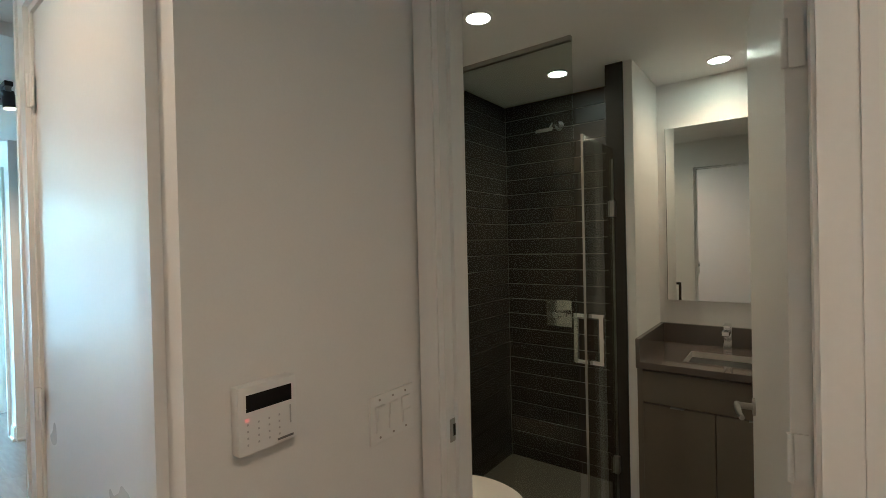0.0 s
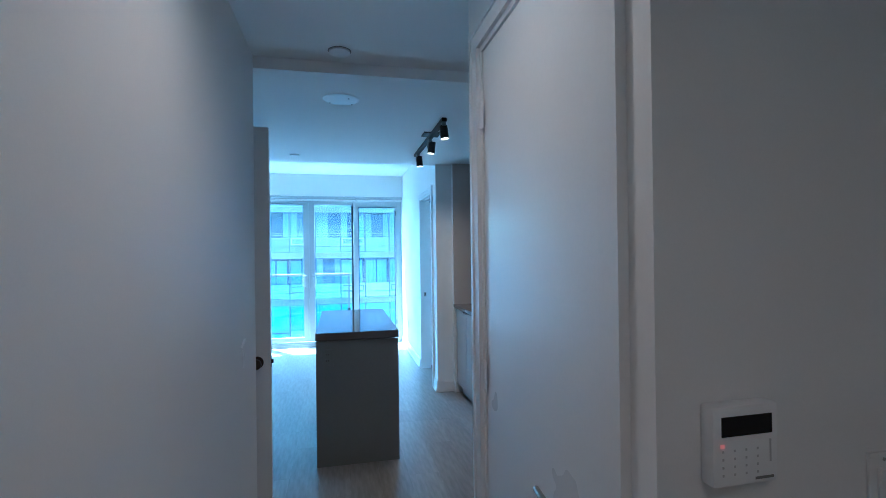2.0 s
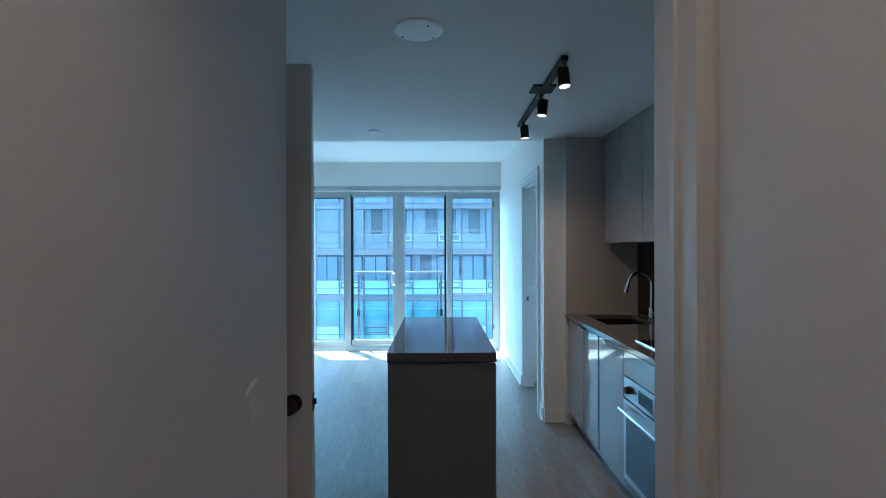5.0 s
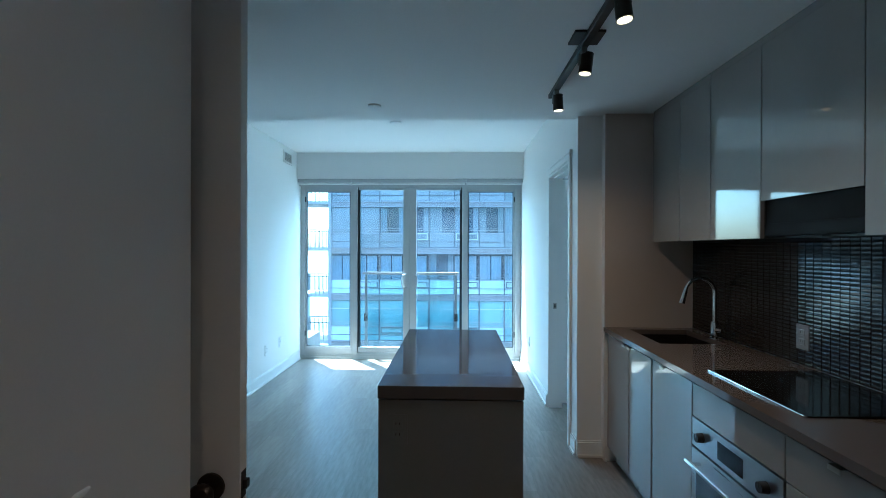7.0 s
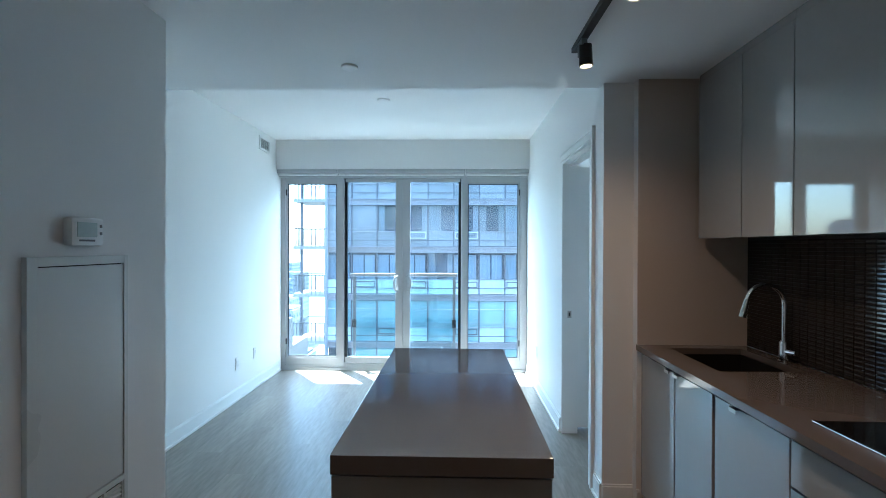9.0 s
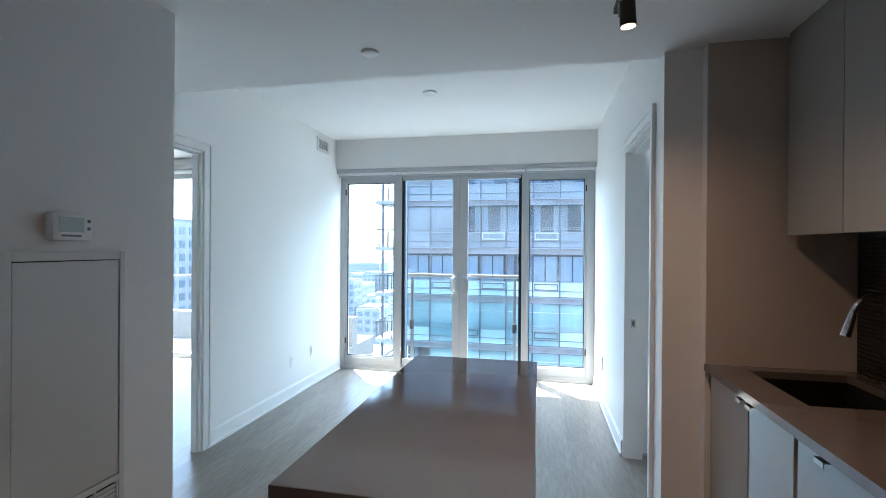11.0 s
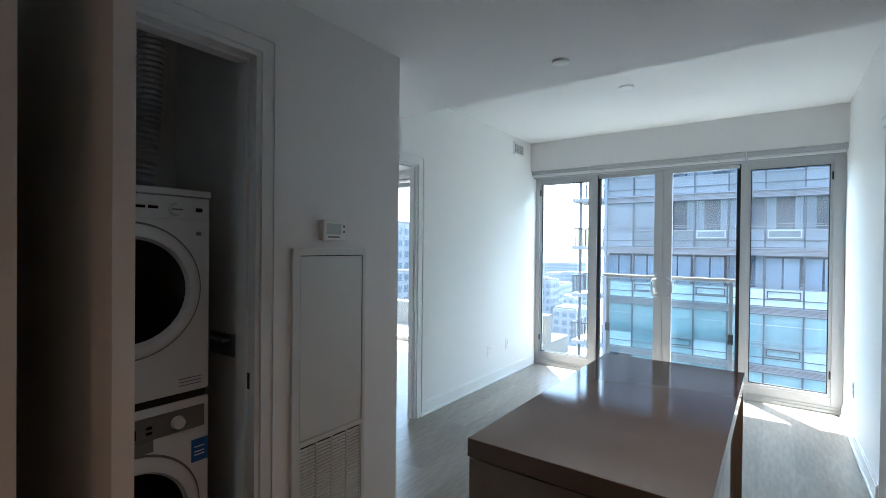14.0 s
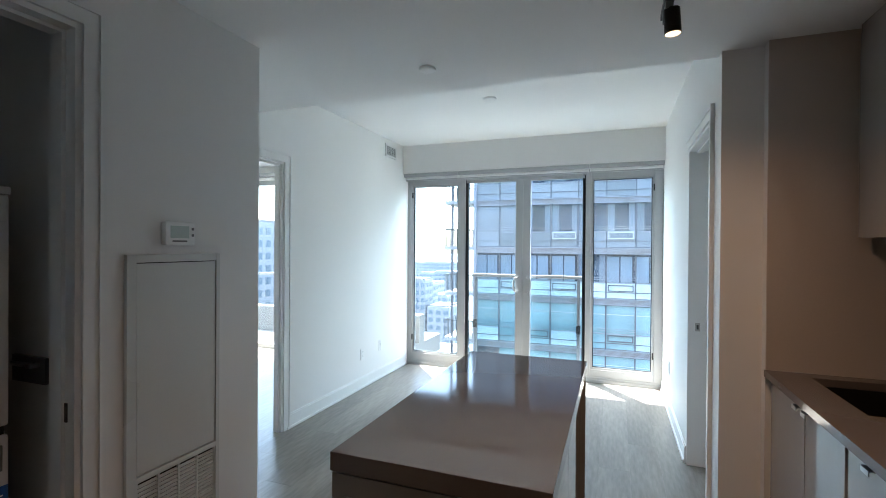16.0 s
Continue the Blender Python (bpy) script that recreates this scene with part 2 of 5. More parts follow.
def thing(name, at, label, category, group="", kind=""):
    ob = new(name)
    ob.empty_display_size = 0.05
    ob.location = at
    WORLD_AT[ob.name] = Vector(at)
    return tagged(ob, label, category, group, kind)


def part(name, bm, material, parent, label="", smooth=False):
    """Links a bmesh, drawn in world places, as one mesh under a thing or a part."""
    ob = solid(name, bm, material, WORLD_AT[parent.name], smooth)
    ob.parent = parent
    ob.location = (0, 0, 0)
    return tagged(ob, label)


def setting(name, bm, material, label, category):
    return tagged(solid(name, bm, material), label, category, kind="structure")


def walls(name, boxes, label, material=None, category="wall"):
    bm = bmesh.new()
    for b in boxes:
        box(bm, *b)
    return setting(name, bm, material or PAINT, label, category)

# ---- walls, ceilings ----
TOP = 2.80
walls("wall_hall_left", [(-0.571, -0.451, -1.30, 2.734, 0, TOP), (-1.21, -0.571, 2.614, 2.734, 0, TOP)], "plain white painted hallway wall with a scuff mark")
walls("wall_laundry", [(-1.21, -1.09, 2.734, 2.815, 0, TOP), (-1.21, -1.09, 2.815, 3.533, 2.136, TOP), (-1.21, -1.09, 3.533, 4.30, 0, TOP), (-2.065, -1.21, 4.18, 4.30, 0, TOP)], "white painted wall round the laundry closet opening")
walls("wall_laundry_closet", [(-2.02, -1.90, 2.50, 3.72, 0, TOP), (-1.90, -1.21, 2.50, 2.60, 0, TOP), (-1.90, -1.21, 3.60, 3.72, 0, TOP)], "white painted inside of the laundry closet")
walls("wall_living_left", [(-2.015, -1.945, 4.30, 4.62, 0, TOP), (-2.015, -1.945, 4.62, 5.505, 2.095, TOP), (-2.015, -1.945, 5.505, 7.78, 0, TOP)], "white painted living room wall with an open doorway")
walls("wall_hall_right", [(0.42, 0.54, 1.085, 1.098, 0, TOP), (0.42, 0.54, 1.098, 1.833, 2.151, TOP), (0.438, 0.54, 1.833, 2.026, 0, TOP), (0.54, 1.82, 1.906, 2.026, 0, TOP), (1.15, 1.82, 1.84, 1.906, 0, TOP)], "white painted hallway wall with a closet door")
walls("wall_keypad", [(0.42, 1.03, 0.965, 1.085, 0, TOP)], "white painted short wall with keypad and switches")
walls("wall_bathroom_door", [(1.03, 1.15, 0.908, 1.906, 0, TOP), (1.03, 1.15, 0.119, 0.908, 2.168, TOP), (1.03, 1.15, -1.30, 0.119, 0, TOP)], "white painted wall round the bathroom doorway")
walls("wall_entry", [(-0.571, 1.15, -1.42, -1.30, 0, TOP)], "plain white wall behind the entry")
walls("wall_kitchen", [(1.70, 1.82, 2.026, 5.12, 0, TOP), (1.103, 1.70, 5.0, 5.12, 0, TOP)], "painted kitchen wall behind the cabinets")
walls("wall_living_right", [(0.934, 1.103, 5.054, 5.12, 0, TOP), (0.934, 1.054, 5.12, 5.275, 0, TOP), (0.934, 1.054, 5.275, 6.06, 2.11, TOP), (0.934, 1.054, 6.06, 7.78, 0, TOP)], "white painted living room wall with an open doorway")
walls("wall_den", [(3.2, 3.32, 5.12, 7.90, 0, TOP), (1.82, 3.2, 5.12, 5.24, 0, TOP), (1.103, 1.82, 5.12, 5.24, 0, TOP), (1.054, 1.30, 7.78, 7.90, 0, TOP), (2.95, 3.2, 7.78, 7.90, 0, TOP), (1.30, 2.95, 7.78, 7.90, 2.36, TOP), (1.30, 2.95, 7.78, 7.90, 0, 0.10)], "white painted wall of the side room")
walls("wall_bathroom", [(1.15, 3.22, 1.72, 1.84, 0, TOP), (3.10, 3.22, -0.25, 0.80, 0, TOP), (2.88, 3.22, 0.93, 1.72, 0, TOP), (1.15, 3.22, -0.37, -0.25, 0, TOP), (2.56, 3.22, 0.80, 0.93, 0, TOP)], "painted bathroom walls lit by warm downlights")
walls("wall_bedroom", [(-5.32, -5.20, 4.18, 7.90, 0, TOP), (-5.20, -2.065, 4.18, 4.30, 0, TOP), (-5.20, -4.9, 7.78, 7.90, 0, TOP), (-2.40, -2.065, 7.78, 7.90, 0, TOP), (-4.9, -2.40, 7.78, 7.90, 2.36, TOP), ], "white painted walls of the bedroom")
walls("wall_facade", [(-2.065, 1.054, 7.78, 7.93, 2.30, TOP), (-1.945, 0.934, 7.645, 7.78, 2.33, TOP), (-2.065, -1.945, 7.78, 7.93, 0, 2.30), (0.934, 1.054, 7.78, 7.93, 0, 2.30), (-5.32, 3.32, 7.93, 8.02, -3.2, -0.02), (-5.32, 3.32, 7.93, 7.98, 2.36, 5.5)], "white bulkhead above the window wall")


def ceiling(name, rects, z, label):
    walls(name, [(x0, x1, y0, y1, z, TOP) for x0, x1, y0, y1 in rects], label, CEIL, "ceiling")


ceiling("ceiling_hall", [(-0.451, 1.03, -1.30, 0.965), (-0.451, 0.42, 0.965, 2.734), (0.42, 1.70, 2.026, 2.734)], 2.43, "white hallway ceiling")
ceiling("ceiling_kitchen", [(-1.09, 1.70, 2.734, 4.30), (-1.945, 1.70, 4.30, 5.0), (-1.945, 1.103, 5.0, 5.054), (-1.945, 0.934, 5.054, 5.13)], 2.372, "white dropped kitchen ceiling")
ceiling("ceiling_living", [(-1.945, 0.934, 5.13, 7.645)], 2.66, "white living room ceiling")
ceiling("ceiling_bathroom", [(1.15, 3.10, -0.25, 1.72)], 2.40, "white bathroom ceiling")
ceiling("ceiling_closet", [(-1.90, -1.21, 2.60, 3.60)], 2.45, "laundry closet ceiling")
ceiling("ceiling_bedroom", [(-5.20, -2.015, 4.30, 7.78)], 2.55, "white bedroom ceiling")
ceiling("ceiling_den", [(1.054, 3.2, 5.24, 7.78)], 2.55, "white side room ceiling")
setting("roof_slab", B(-5.4, 3.4, -1.5, 7.93, TOP, TOP + 0.2), CONCRETE, "concrete slab above the flat", "slab")
setting("floor", B(-5.32, 3.32, -1.42, 7.93, -0.25, -0.012), CONCRETE, "concrete slab under the oak planks", "floor")


# ---- trim ----
def run(bm, x0, y0, x1, y1, side, h=0.115, d=0.012, z0=0.0):
    """A baseboard with a shoe moulding from one plan point to another; side is the plan normal it stands out along."""
    nx, ny = side
    xs, ys = sorted((x0, x1)), sorted((y0, y1))
    box(bm, min(xs[0], xs[0] + nx * d), max(xs[1], xs[1] + nx * d), min(ys[0], ys[0] + ny * d), max(ys[1], ys[1] + ny * d), z0, h - 0.012)
    shoe = d + 0.010
    box(bm, min(xs[0], xs[0] + nx * shoe), max(xs[1], xs[1] + nx * shoe), min(ys[0], ys[0] + ny * shoe), max(ys[1], ys[1] + ny * shoe), z0 + 0.001, z0 + 0.020, bevel=0.004)
    d2 = d * 0.55
    box(bm, min(xs[0], xs[0] + nx * d2), max(xs[1], xs[1] + nx * d2), min(ys[0], ys[0] + ny * d2), max(ys[1], ys[1] + ny * d2), h - 0.012, h)


base = bmesh.new()
for r in [(-0.451, -1.3, -0.451, 2.734, (1, 0)), (-0.571, 2.734, -0.451, 2.734, (0, 1)), (-1.09, 3.59, -1.09, 3.672, (1, 0)), (-1.09, 4.055, -1.09, 4.30, (1, 0)), (-1.945, 4.30, -1.09, 4.30, (0, 1)),
          (-1.945, 5.545, -1.945, 7.76, (1, 0)), (0.438, 1.90, 0.438, 2.026, (-1, 0)), (0.934, 5.054, 1.103, 5.054, (0, -1)), (1.103, 5.0, 1.118, 5.0, (0, -1)), (0.934, 5.066, 0.934, 5.19, (-1, 0)), (0.934, 6.075, 0.934, 7.76, (-1, 0)),
          (0.42, 0.965, 0.955, 0.965, (0, -1)), (1.03, -1.3, 1.03, 0.058, (-1, 0)), (-0.439, -1.3, 1.018, -1.3, (0, 1))]:
    run(base, *r)
setting("baseboard", base, TRIM, "white painted baseboard with a stepped top", "baseboard")


def casing_x(bm, x, side, y0, y1, top, w=0.075, d=0.014, sides=(1, 1)):
    """Door trim on a wall that faces along x: two legs and a head with a raised outer bead."""
    a, b = sorted((x, x + side * d))
    a2, b2 = sorted((x, x + side * (d + 0.006)))
    for y, s, on in ((y0, -1, sides[0]), (y1, 1, sides[1])):
        if on:
            p, q = sorted((y, y + s * (w - 0.02)))
            box(bm, a, b, p, q, 0, top)
            p, q = sorted((y + s * (w - 0.02), y + s * w))
            box(bm, a2, b2, p, q, 0, top + w)
    box(bm, a, b, y0 - (w - 0.02) * sides[0], y1 + (w - 0.02) * sides[1], top, top + w - 0.02)
    box(bm, a2, b2, y0 - (w - 0.02) * sides[0], y1 + (w - 0.02) * sides[1], top + w - 0.02, top + w)


def jamb_x(bm, x0, x1, y0, y1, top, t=0.018, stops=(1, 1)):
    """The lining of an opening through a wall that faces along x, with a stop."""
    box(bm, x0, x1, y0 - 0.001, y0 + t, 0, top)
    box(bm, x0, x1, y1 - t, y1 + 0.001, 0, top)
    box(bm, x0, x1, y0 + t, y1 - t, top - t, top + 0.001)
    xm = (x0 + x1) / 2
    if stops[0]:
        box(bm, xm - 0.018, xm + 0.018, y0 + t, y0 + t + 0.012, 0, top - t)
    if stops[1]:
        box(bm, xm - 0.018, xm + 0.018, y1 - t - 0.012, y1 - t, 0, top - t)
    box(bm, xm - 0.018, xm + 0.018, y0 + t + 0.012, y1 - t - 0.012, top - t - 0.012, top - t)


trim = bmesh.new()
casing_x(trim, -1.09, 1, 2.815, 3.533, 2.136, 0.066)
jamb_x(trim, -1.212, -1.088, 2.815, 3.533, 2.136)
casing_x(trim, -1.945, 1, 4.62, 5.505, 2.095)
jamb_x(trim, -2.017, -1.943, 4.62, 5.505, 2.095)
casing_x(trim, 0.934, -1, 5.275, 6.06, 2.11, 0.066, sides=(1, 0))
jamb_x(trim, 0.932, 1.056, 5.275, 6.06, 2.11, stops=(1, 0))
casing_x(trim, 0.42, -1, 1.098, 1.833, 2.151, 0.07)
jamb_x(trim, 0.418, 0.542, 1.098, 1.833, 2.151)
casing_x(trim, 1.03, -1, 0.131, 0.908, 2.168, 0.072, sides=(1, 0))
box(trim, 1.008, 1.030, 0.893, 0.951, 0, 2.240)
box(trim, 1.015, 1.0275, 0.877, 0.893, 0, 2.168)
jamb_x(trim, 1.028, 1.150, 0.119, 0.908, 2.168, stops=(0, 1))
setting("trim", trim, TRIM, "white painted door casings and linings", "trim")


def hinge(parent, x, y, z, side):
    ob = part("hinge", C((x, y, z - 0.045), (0, 0, 1), 0.006, 0.09, seg=12), TRIM, parent, "painted steel butt hinge", True)
    a, b = sorted((x, x + side * 0.004))
    part("hinge_leaf", B(a, b, y - 0.03, y - 0.004, z - 0.045, z + 0.045), TRIM, parent)
    return ob


def lever(parent, at, out, along, mat=NICKEL):
    """A lever handle on a round rose: out is the way off the door, along the way the lever points."""
    p, o, a = Vector(at), Vector(out), Vector(along)
    bm = bmesh.new()
    cyl(bm, p, o, 0.027, 0.009)
    cyl(bm, p + o * 0.009, o, 0.010, 0.040, seg=16)
    tube(bm, [p + o * 0.048 - a * 0.012, p + o * 0.050, p + o * 0.050 + a * 0.04, p + o * 0.049 + a * 0.08, p + o * 0.045 + a * 0.118], lambda f: 0.0095 - 0.002 * f, 12)
    return part("door_handle", bm, mat, parent, "satin nickel lever handle", True)


# closet door in the hallway, closed
d1 = thing("door_1", (0.436, 1.465, 0), "white flush closet door, closed, with lever handle", "door", kind="structure")
part("door_leaf", B(0.424, 0.460, 1.119, 1.812, 0.010, 2.130, bevel=0.0015), DOORW, d1)
lever(d1, (0.424, 1.205, 0.93), (-1, 0, 0), (0, 1, 0))
for z in (0.25, 1.062, 1.917):
    hinge(d1, 0.412, 1.818, z, 1)
# laundry door, swung open square to the wall
d2 = thing("door_2", (-1.085, 2.866, 0), "white flush laundry closet door, swung wide open", "door", kind="structure")
part("door_leaf", B(-1.083, -0.397, 2.836, 2.869, 0.010, 2.112, bevel=0.0015), DOORW, d2)
for o, y in ((-1, 2.836), (1, 2.869)):
    knob = bmesh.new()
    lathe(knob, (-0.462, y, 0.915), (0, o, 0), [(0.031, 0), (0.031, 0.006), (0.012, 0.010), (0.011, 0.026), (0.024, 0.034), (0.028, 0.046), (0.025, 0.058), (0.0001, 0.062)])
    part("door_knob", knob, BRONZE, d2, "dark bronze round knob", True)
part("latch", B(-0.398, -0.386, 2.846, 2.862, 0.905, 0.925, bevel=0.002), BRONZE, d2)
part("latch_plate", B(-0.398, -0.3955, 2.842, 2.864, 0.885, 0.945), BRONZE, d2)
for z in (0.25, 1.06, 1.90):
    hinge(d2, -1.083, 2.830, z, 1)
# bathroom door, swung in
d3 = thing("door_3", (1.155, 0.150, 0), "white flush bathroom door, swung open into the bathroom", "door", kind="structure")
part("door_leaf", B(1.159, 1.855, 0.136, 0.171, 0.010, 2.145, bevel=0.0015), DOORW, d3)
lever(d3, (1.79, 0.168, 0.95), (0, 1, 0), (-1, 0, 0))
lever(d3, (1.79, 0.132, 0.95), (0, -1, 0), (-1, 0, 0))
for z in (0.25, 1.06, 1.83):
    hinge(d3, 1.150, 0.172, z, 1)
d3.rotation_euler = (0, 0, radians(8.0))
# den door, swung into the side room
d4 = thing("door_4", (1.07, 6.075, 0), "white flush side room door, standing wide open", "door", kind="structure")
part("door_leaf", B(1.058, 1.80, 6.118, 6.152, 0.018, 2.085, bevel=0.0015), DOORW, d4)
for nm, bx in (("strike_plate", (-1.165, -1.12, 3.512, 3.5155, 0.895, 0.955)), ("strike_plate", (1.05, 1.085, 0.8875, 0.891, 0.95, 1.01)), ("strike_plate", (-1.995, -1.965, 5.484, 5.4875, 0.90, 0.955)), ("strike_plate", (0.975, 1.005, 6.039, 6.0425, 0.90, 0.955))):
    ob = thing(nm, ((bx[0] + bx[1]) / 2, bx[3], bx[4]), "small satin nickel strike plate in a door jamb", "strike plate", "door strike plates")
    part("plate", B(*bx), BRONZE if bx[0] < -1.1 and bx[2] < 4 else NICKEL, ob)
    cx, cz = (bx[0] + bx[1]) / 2, (bx[4] + bx[5]) / 2
    part("latch_hole", B(cx - 0.006, cx + 0.006, bx[2] - 0.001, bx[2] + 0.001, cz - 0.015, cz + 0.015), GAPSHADE, ob)

# ---- window wall ----
GY = 7.835
w1 = thing("window_1", (-0.5, GY, 0), "white aluminium window wall with double french doors and side lights", "window", kind="structure")
ZB, ZT = 0.135, 2.205
frame_bm = bmesh.new()
for x0, x1 in ((-1.945, -1.893), (-1.272, -1.200), (0.170, 0.226), (0.852, 0.934)):
    box(frame_bm, x0, x1, 7.80, 7.93, 0.02, 2.30, bevel=0.003)
box(frame_bm, -1.945, 0.934, 7.795, 7.93, 0.0, 0.055)
box(frame_bm, -1.945, 0.934, 7.78, 7.80, 0.0, 0.03)
for x0, x1 in ((-1.893, -1.272), (0.226, 0.852), (-1.2, 0.17)):
    box(frame_bm, x0, x1, 7.805, 7.925, 0.055, ZB if x0 != -1.2 else 0.075)
    box(frame_bm, x0, x1, 7.805, 7.925, ZT if x0 != -1.2 else 2.245, 2.30)
part("window_frame", frame_bm, ALU, w1)
for x0, x1 in ((-1.893, -1.272), (0.226, 0.852)):
    sash = bmesh.new()
    for b in ((x0, x0 + 0.022, ZB, ZT), (x1 - 0.022, x1, ZB, ZT), (x0 + 0.022, x1 - 0.022, ZB, ZB + 0.022), (x0 + 0.022, x1 - 0.022, ZT - 0.022, ZT)):
        box(sash, b[0], b[1], 7.815, 7.845, b[2], b[3])
    part("sash", sash, ALU, w1)
    gas = bmesh.new()
    for b in ((x0 + 0.022, x0 + 0.030, ZB + 0.022, ZT - 0.022), (x1 - 0.030, x1 - 0.022, ZB + 0.022, ZT - 0.022), (x0 + 0.03, x1 - 0.03, ZB + 0.022, ZB + 0.03), (x0 + 0.03, x1 - 0.03, ZT - 0.03, ZT - 0.022)):
        box(gas, b[0], b[1], 7.823, 7.843, b[2], b[3])
    part("gasket", gas, DARKALU, w1, "black rubber gasket")
    pane = part("pane", B(x0 + 0.022, x1 - 0.022, 7.829, 7.835, ZB + 0.022, ZT - 0.022), GLASS, w1)
    pane.visible_shadow = False
    for zc in (0.33, 2.08):
        xs = x1 - 0.014 if x0 > 0 else x0 + 0.004
        part("window_hinge", B(xs, xs + 0.012, 7.797, 7.815, zc - 0.035, zc + 0.035, bevel=0.002), BLACK, w1, "small black sash hinge")
for x0, x1, hand in ((-1.200, -0.513, 1), (-0.513, 0.170, -1)):
    leaf = bmesh.new()
    a0, a1 = (x0 + 0.012, x1 - 0.085) if hand > 0 else (x0 + 0.085, x1 - 0.012)
    box(leaf, min(a1, x1 - 0.001) if hand > 0 else x0 + 0.001, x1 - 0.001 if hand > 0 else a0, 7.812, 7.862, 0.085, 2.24, bevel=0.002)
    box(leaf, a0 + 0.001, a1 - 0.001, 7.812, 7.862, 0.085, 0.15)
    box(leaf, a0 + 0.001, a1 - 0.001, 7.812, 7.862, 2.205, 2.24)
    door = part("french_door", leaf, ALU, w1, "white aluminium french door leaf, closed")
    edge = bmesh.new()
    e0 = x0 + 0.003 if hand > 0 else x1 - 0.033
    box(edge, e0, e0 + 0.03, 7.82, 7.872, 0.085, 2.24)
    part("dark_stile", edge, DARKALU, door, "dark aluminium outer stile")
    pane = part("pane", B(a0 + 0.02, a1, 7.832, 7.838, 0.15, 2.205), GLASS, door)
    pane.visible_shadow = False
    hx = x1 - 0.045 if hand > 0 else x0 + 0.045
    grip = bmesh.new()
    hz = 1.02
    sgn = -1 if hand > 0 else 1
    tube(grip, [(hx, 7.812, hz + 0.085), (hx + sgn * 0.01, 7.785, hz + 0.085), (hx + sgn * 0.04, 7.775, hz + 0.075), (hx + sgn * 0.052, 7.772, hz + 0.04), (hx + sgn * 0.052, 7.772, hz - 0.04), (hx + sgn * 0.04, 7.775, hz - 0.075), (hx + sgn * 0.01, 7.785, hz - 0.085), (hx, 7.812, hz - 0.085)], 0.010)
    box(grip, hx - 0.016, hx + 0.016, 7.802, 7.813, hz - 0.11, hz + 0.11, bevel=0.003)
    part("pull_handle", grip, ALU, door, "white D-shaped pull handle", True)

for x0, x1 in ((-1.94, -1.252), (-1.248, 0.212), (0.216, 0.93)):
    bl = thing("roller_blind", ((x0 + x1) / 2, 7.70, 2.25), "white roller blind, fully rolled up in its cassette", "blind", "roller blinds above the windows")
    part("cassette", B(x0, x1, 7.660, 7.760, 2.285, 2.328, bevel=0.006), ALU, bl)
    part("roll", C((x0 + 0.01, 7.712, 2.272), (1, 0, 0), 0.022, x1 - x0 - 0.02, seg=20), PLASTIC, bl, "rolled white fabric", True)
    part("hem_bar", B(x0 + 0.012, x1 - 0.012, 7.695, 7.715, 2.243, 2.256, bevel=0.003), ALU, bl)
    part("end_cap", B(x0 - 0.0015, x0 + 0.004, 7.664, 7.756, 2.262, 2.326), PLASTIC, bl)

rail = thing("balcony_rail", (-0.5, 8.02, 0), "glass juliet balcony rail with a pale metal handrail", "railing")
part("handrail", B(-1.17, 0.13, 7.985, 8.035, 1.090, 1.125, bevel=0.006), HANDRAIL, rail)
for x in (-1.12, 0.09):
    post = part("post", B(x - 0.016, x + 0.016, 7.99, 8.03, 0.05, 1.085), RAILPOST, rail)
    for z in (0.52,):
        part("clamp", B(x - 0.024, x + 0.024, 7.972, 7.99, z - 0.05, z + 0.05, bevel=0.003), BLACK, post)
pane = part("glass_panel", B(-1.10, 0.07, 8.004, 8.016, 0.08, 1.085), RAILGLASS, rail)
pane.visible_shadow = False

# Unseen window, added so that daylight brightens the side room.
w3 = thing("added_window", (2.1, 7.85, 0.1), "unseen white framed window, added to light the side room", "window", kind="structure")
fb = bmesh.new()
for b in ((1.30, 1.36, 0.10, 2.36), (2.89, 2.95, 0.10, 2.36), (1.36, 2.89, 0.10, 0.16), (1.36, 2.89, 2.30, 2.36)):
    box(fb, b[0], b[1], 7.80, 7.90, b[2], b[3])
part("window_frame", fb, ALU, w3)
pane = part("pane", B(1.36, 2.89, 7.845, 7.851, 0.16, 2.30), GLASS, w3)
pane.visible_shadow = False
# bedroom window and terrace
w2 = thing("window_2", (-3.6, 7.85, 0), "tall white framed bedroom window", "window", kind="structure")
fb = bmesh.new()
for x0, x1 in ((-4.9, -4.83), (-2.47, -2.40), (-3.68, -3.62)):
    box(fb, x0, x1, 7.80, 7.90, 0.0, 2.36)
for z0, z1 in ((0.0, 0.06), (2.30, 2.36)):
    for x0, x1 in ((-4.83, -3.68), (-3.62, -2.47)):
        box(fb, x0, x1, 7.80, 7.90, z0, z1)
part("window_frame", fb, ALU, w2)
for x0, x1 in ((-4.83, -3.68), (-3.62, -2.47)):
    pane = part("pane", B(x0, x1, 7.845, 7.851, 0.06, 2.30), GLASS, w2)
    pane.visible_shadow = False
bl = thing("roller_blind", (-3.6, 7.72, 2.27), "white roller blind, rolled up above the bedroom window", "blind", "roller blinds above the windows")
part("cassette", B(-4.9, -2.4, 7.68, 7.775, 2.40, 2.45, bevel=0.006), ALU, bl)
part("roll", C((-4.88, 7.73, 2.375), (1, 0, 0), 0.026, 2.46, seg=20), PLASTIC, bl, smooth=True)
STONE = surface("grey_terrace_stone", (0.15, 0.145, 0.14), 0.85, vary=0.14, scale=1.0, grain=30, bump=0.2)
setting("terrace", B(-9.0, -2.30, 8.02, 9.9, -0.30, -0.02), STONE, "grey concrete terrace outside the bedroom", "terrace")
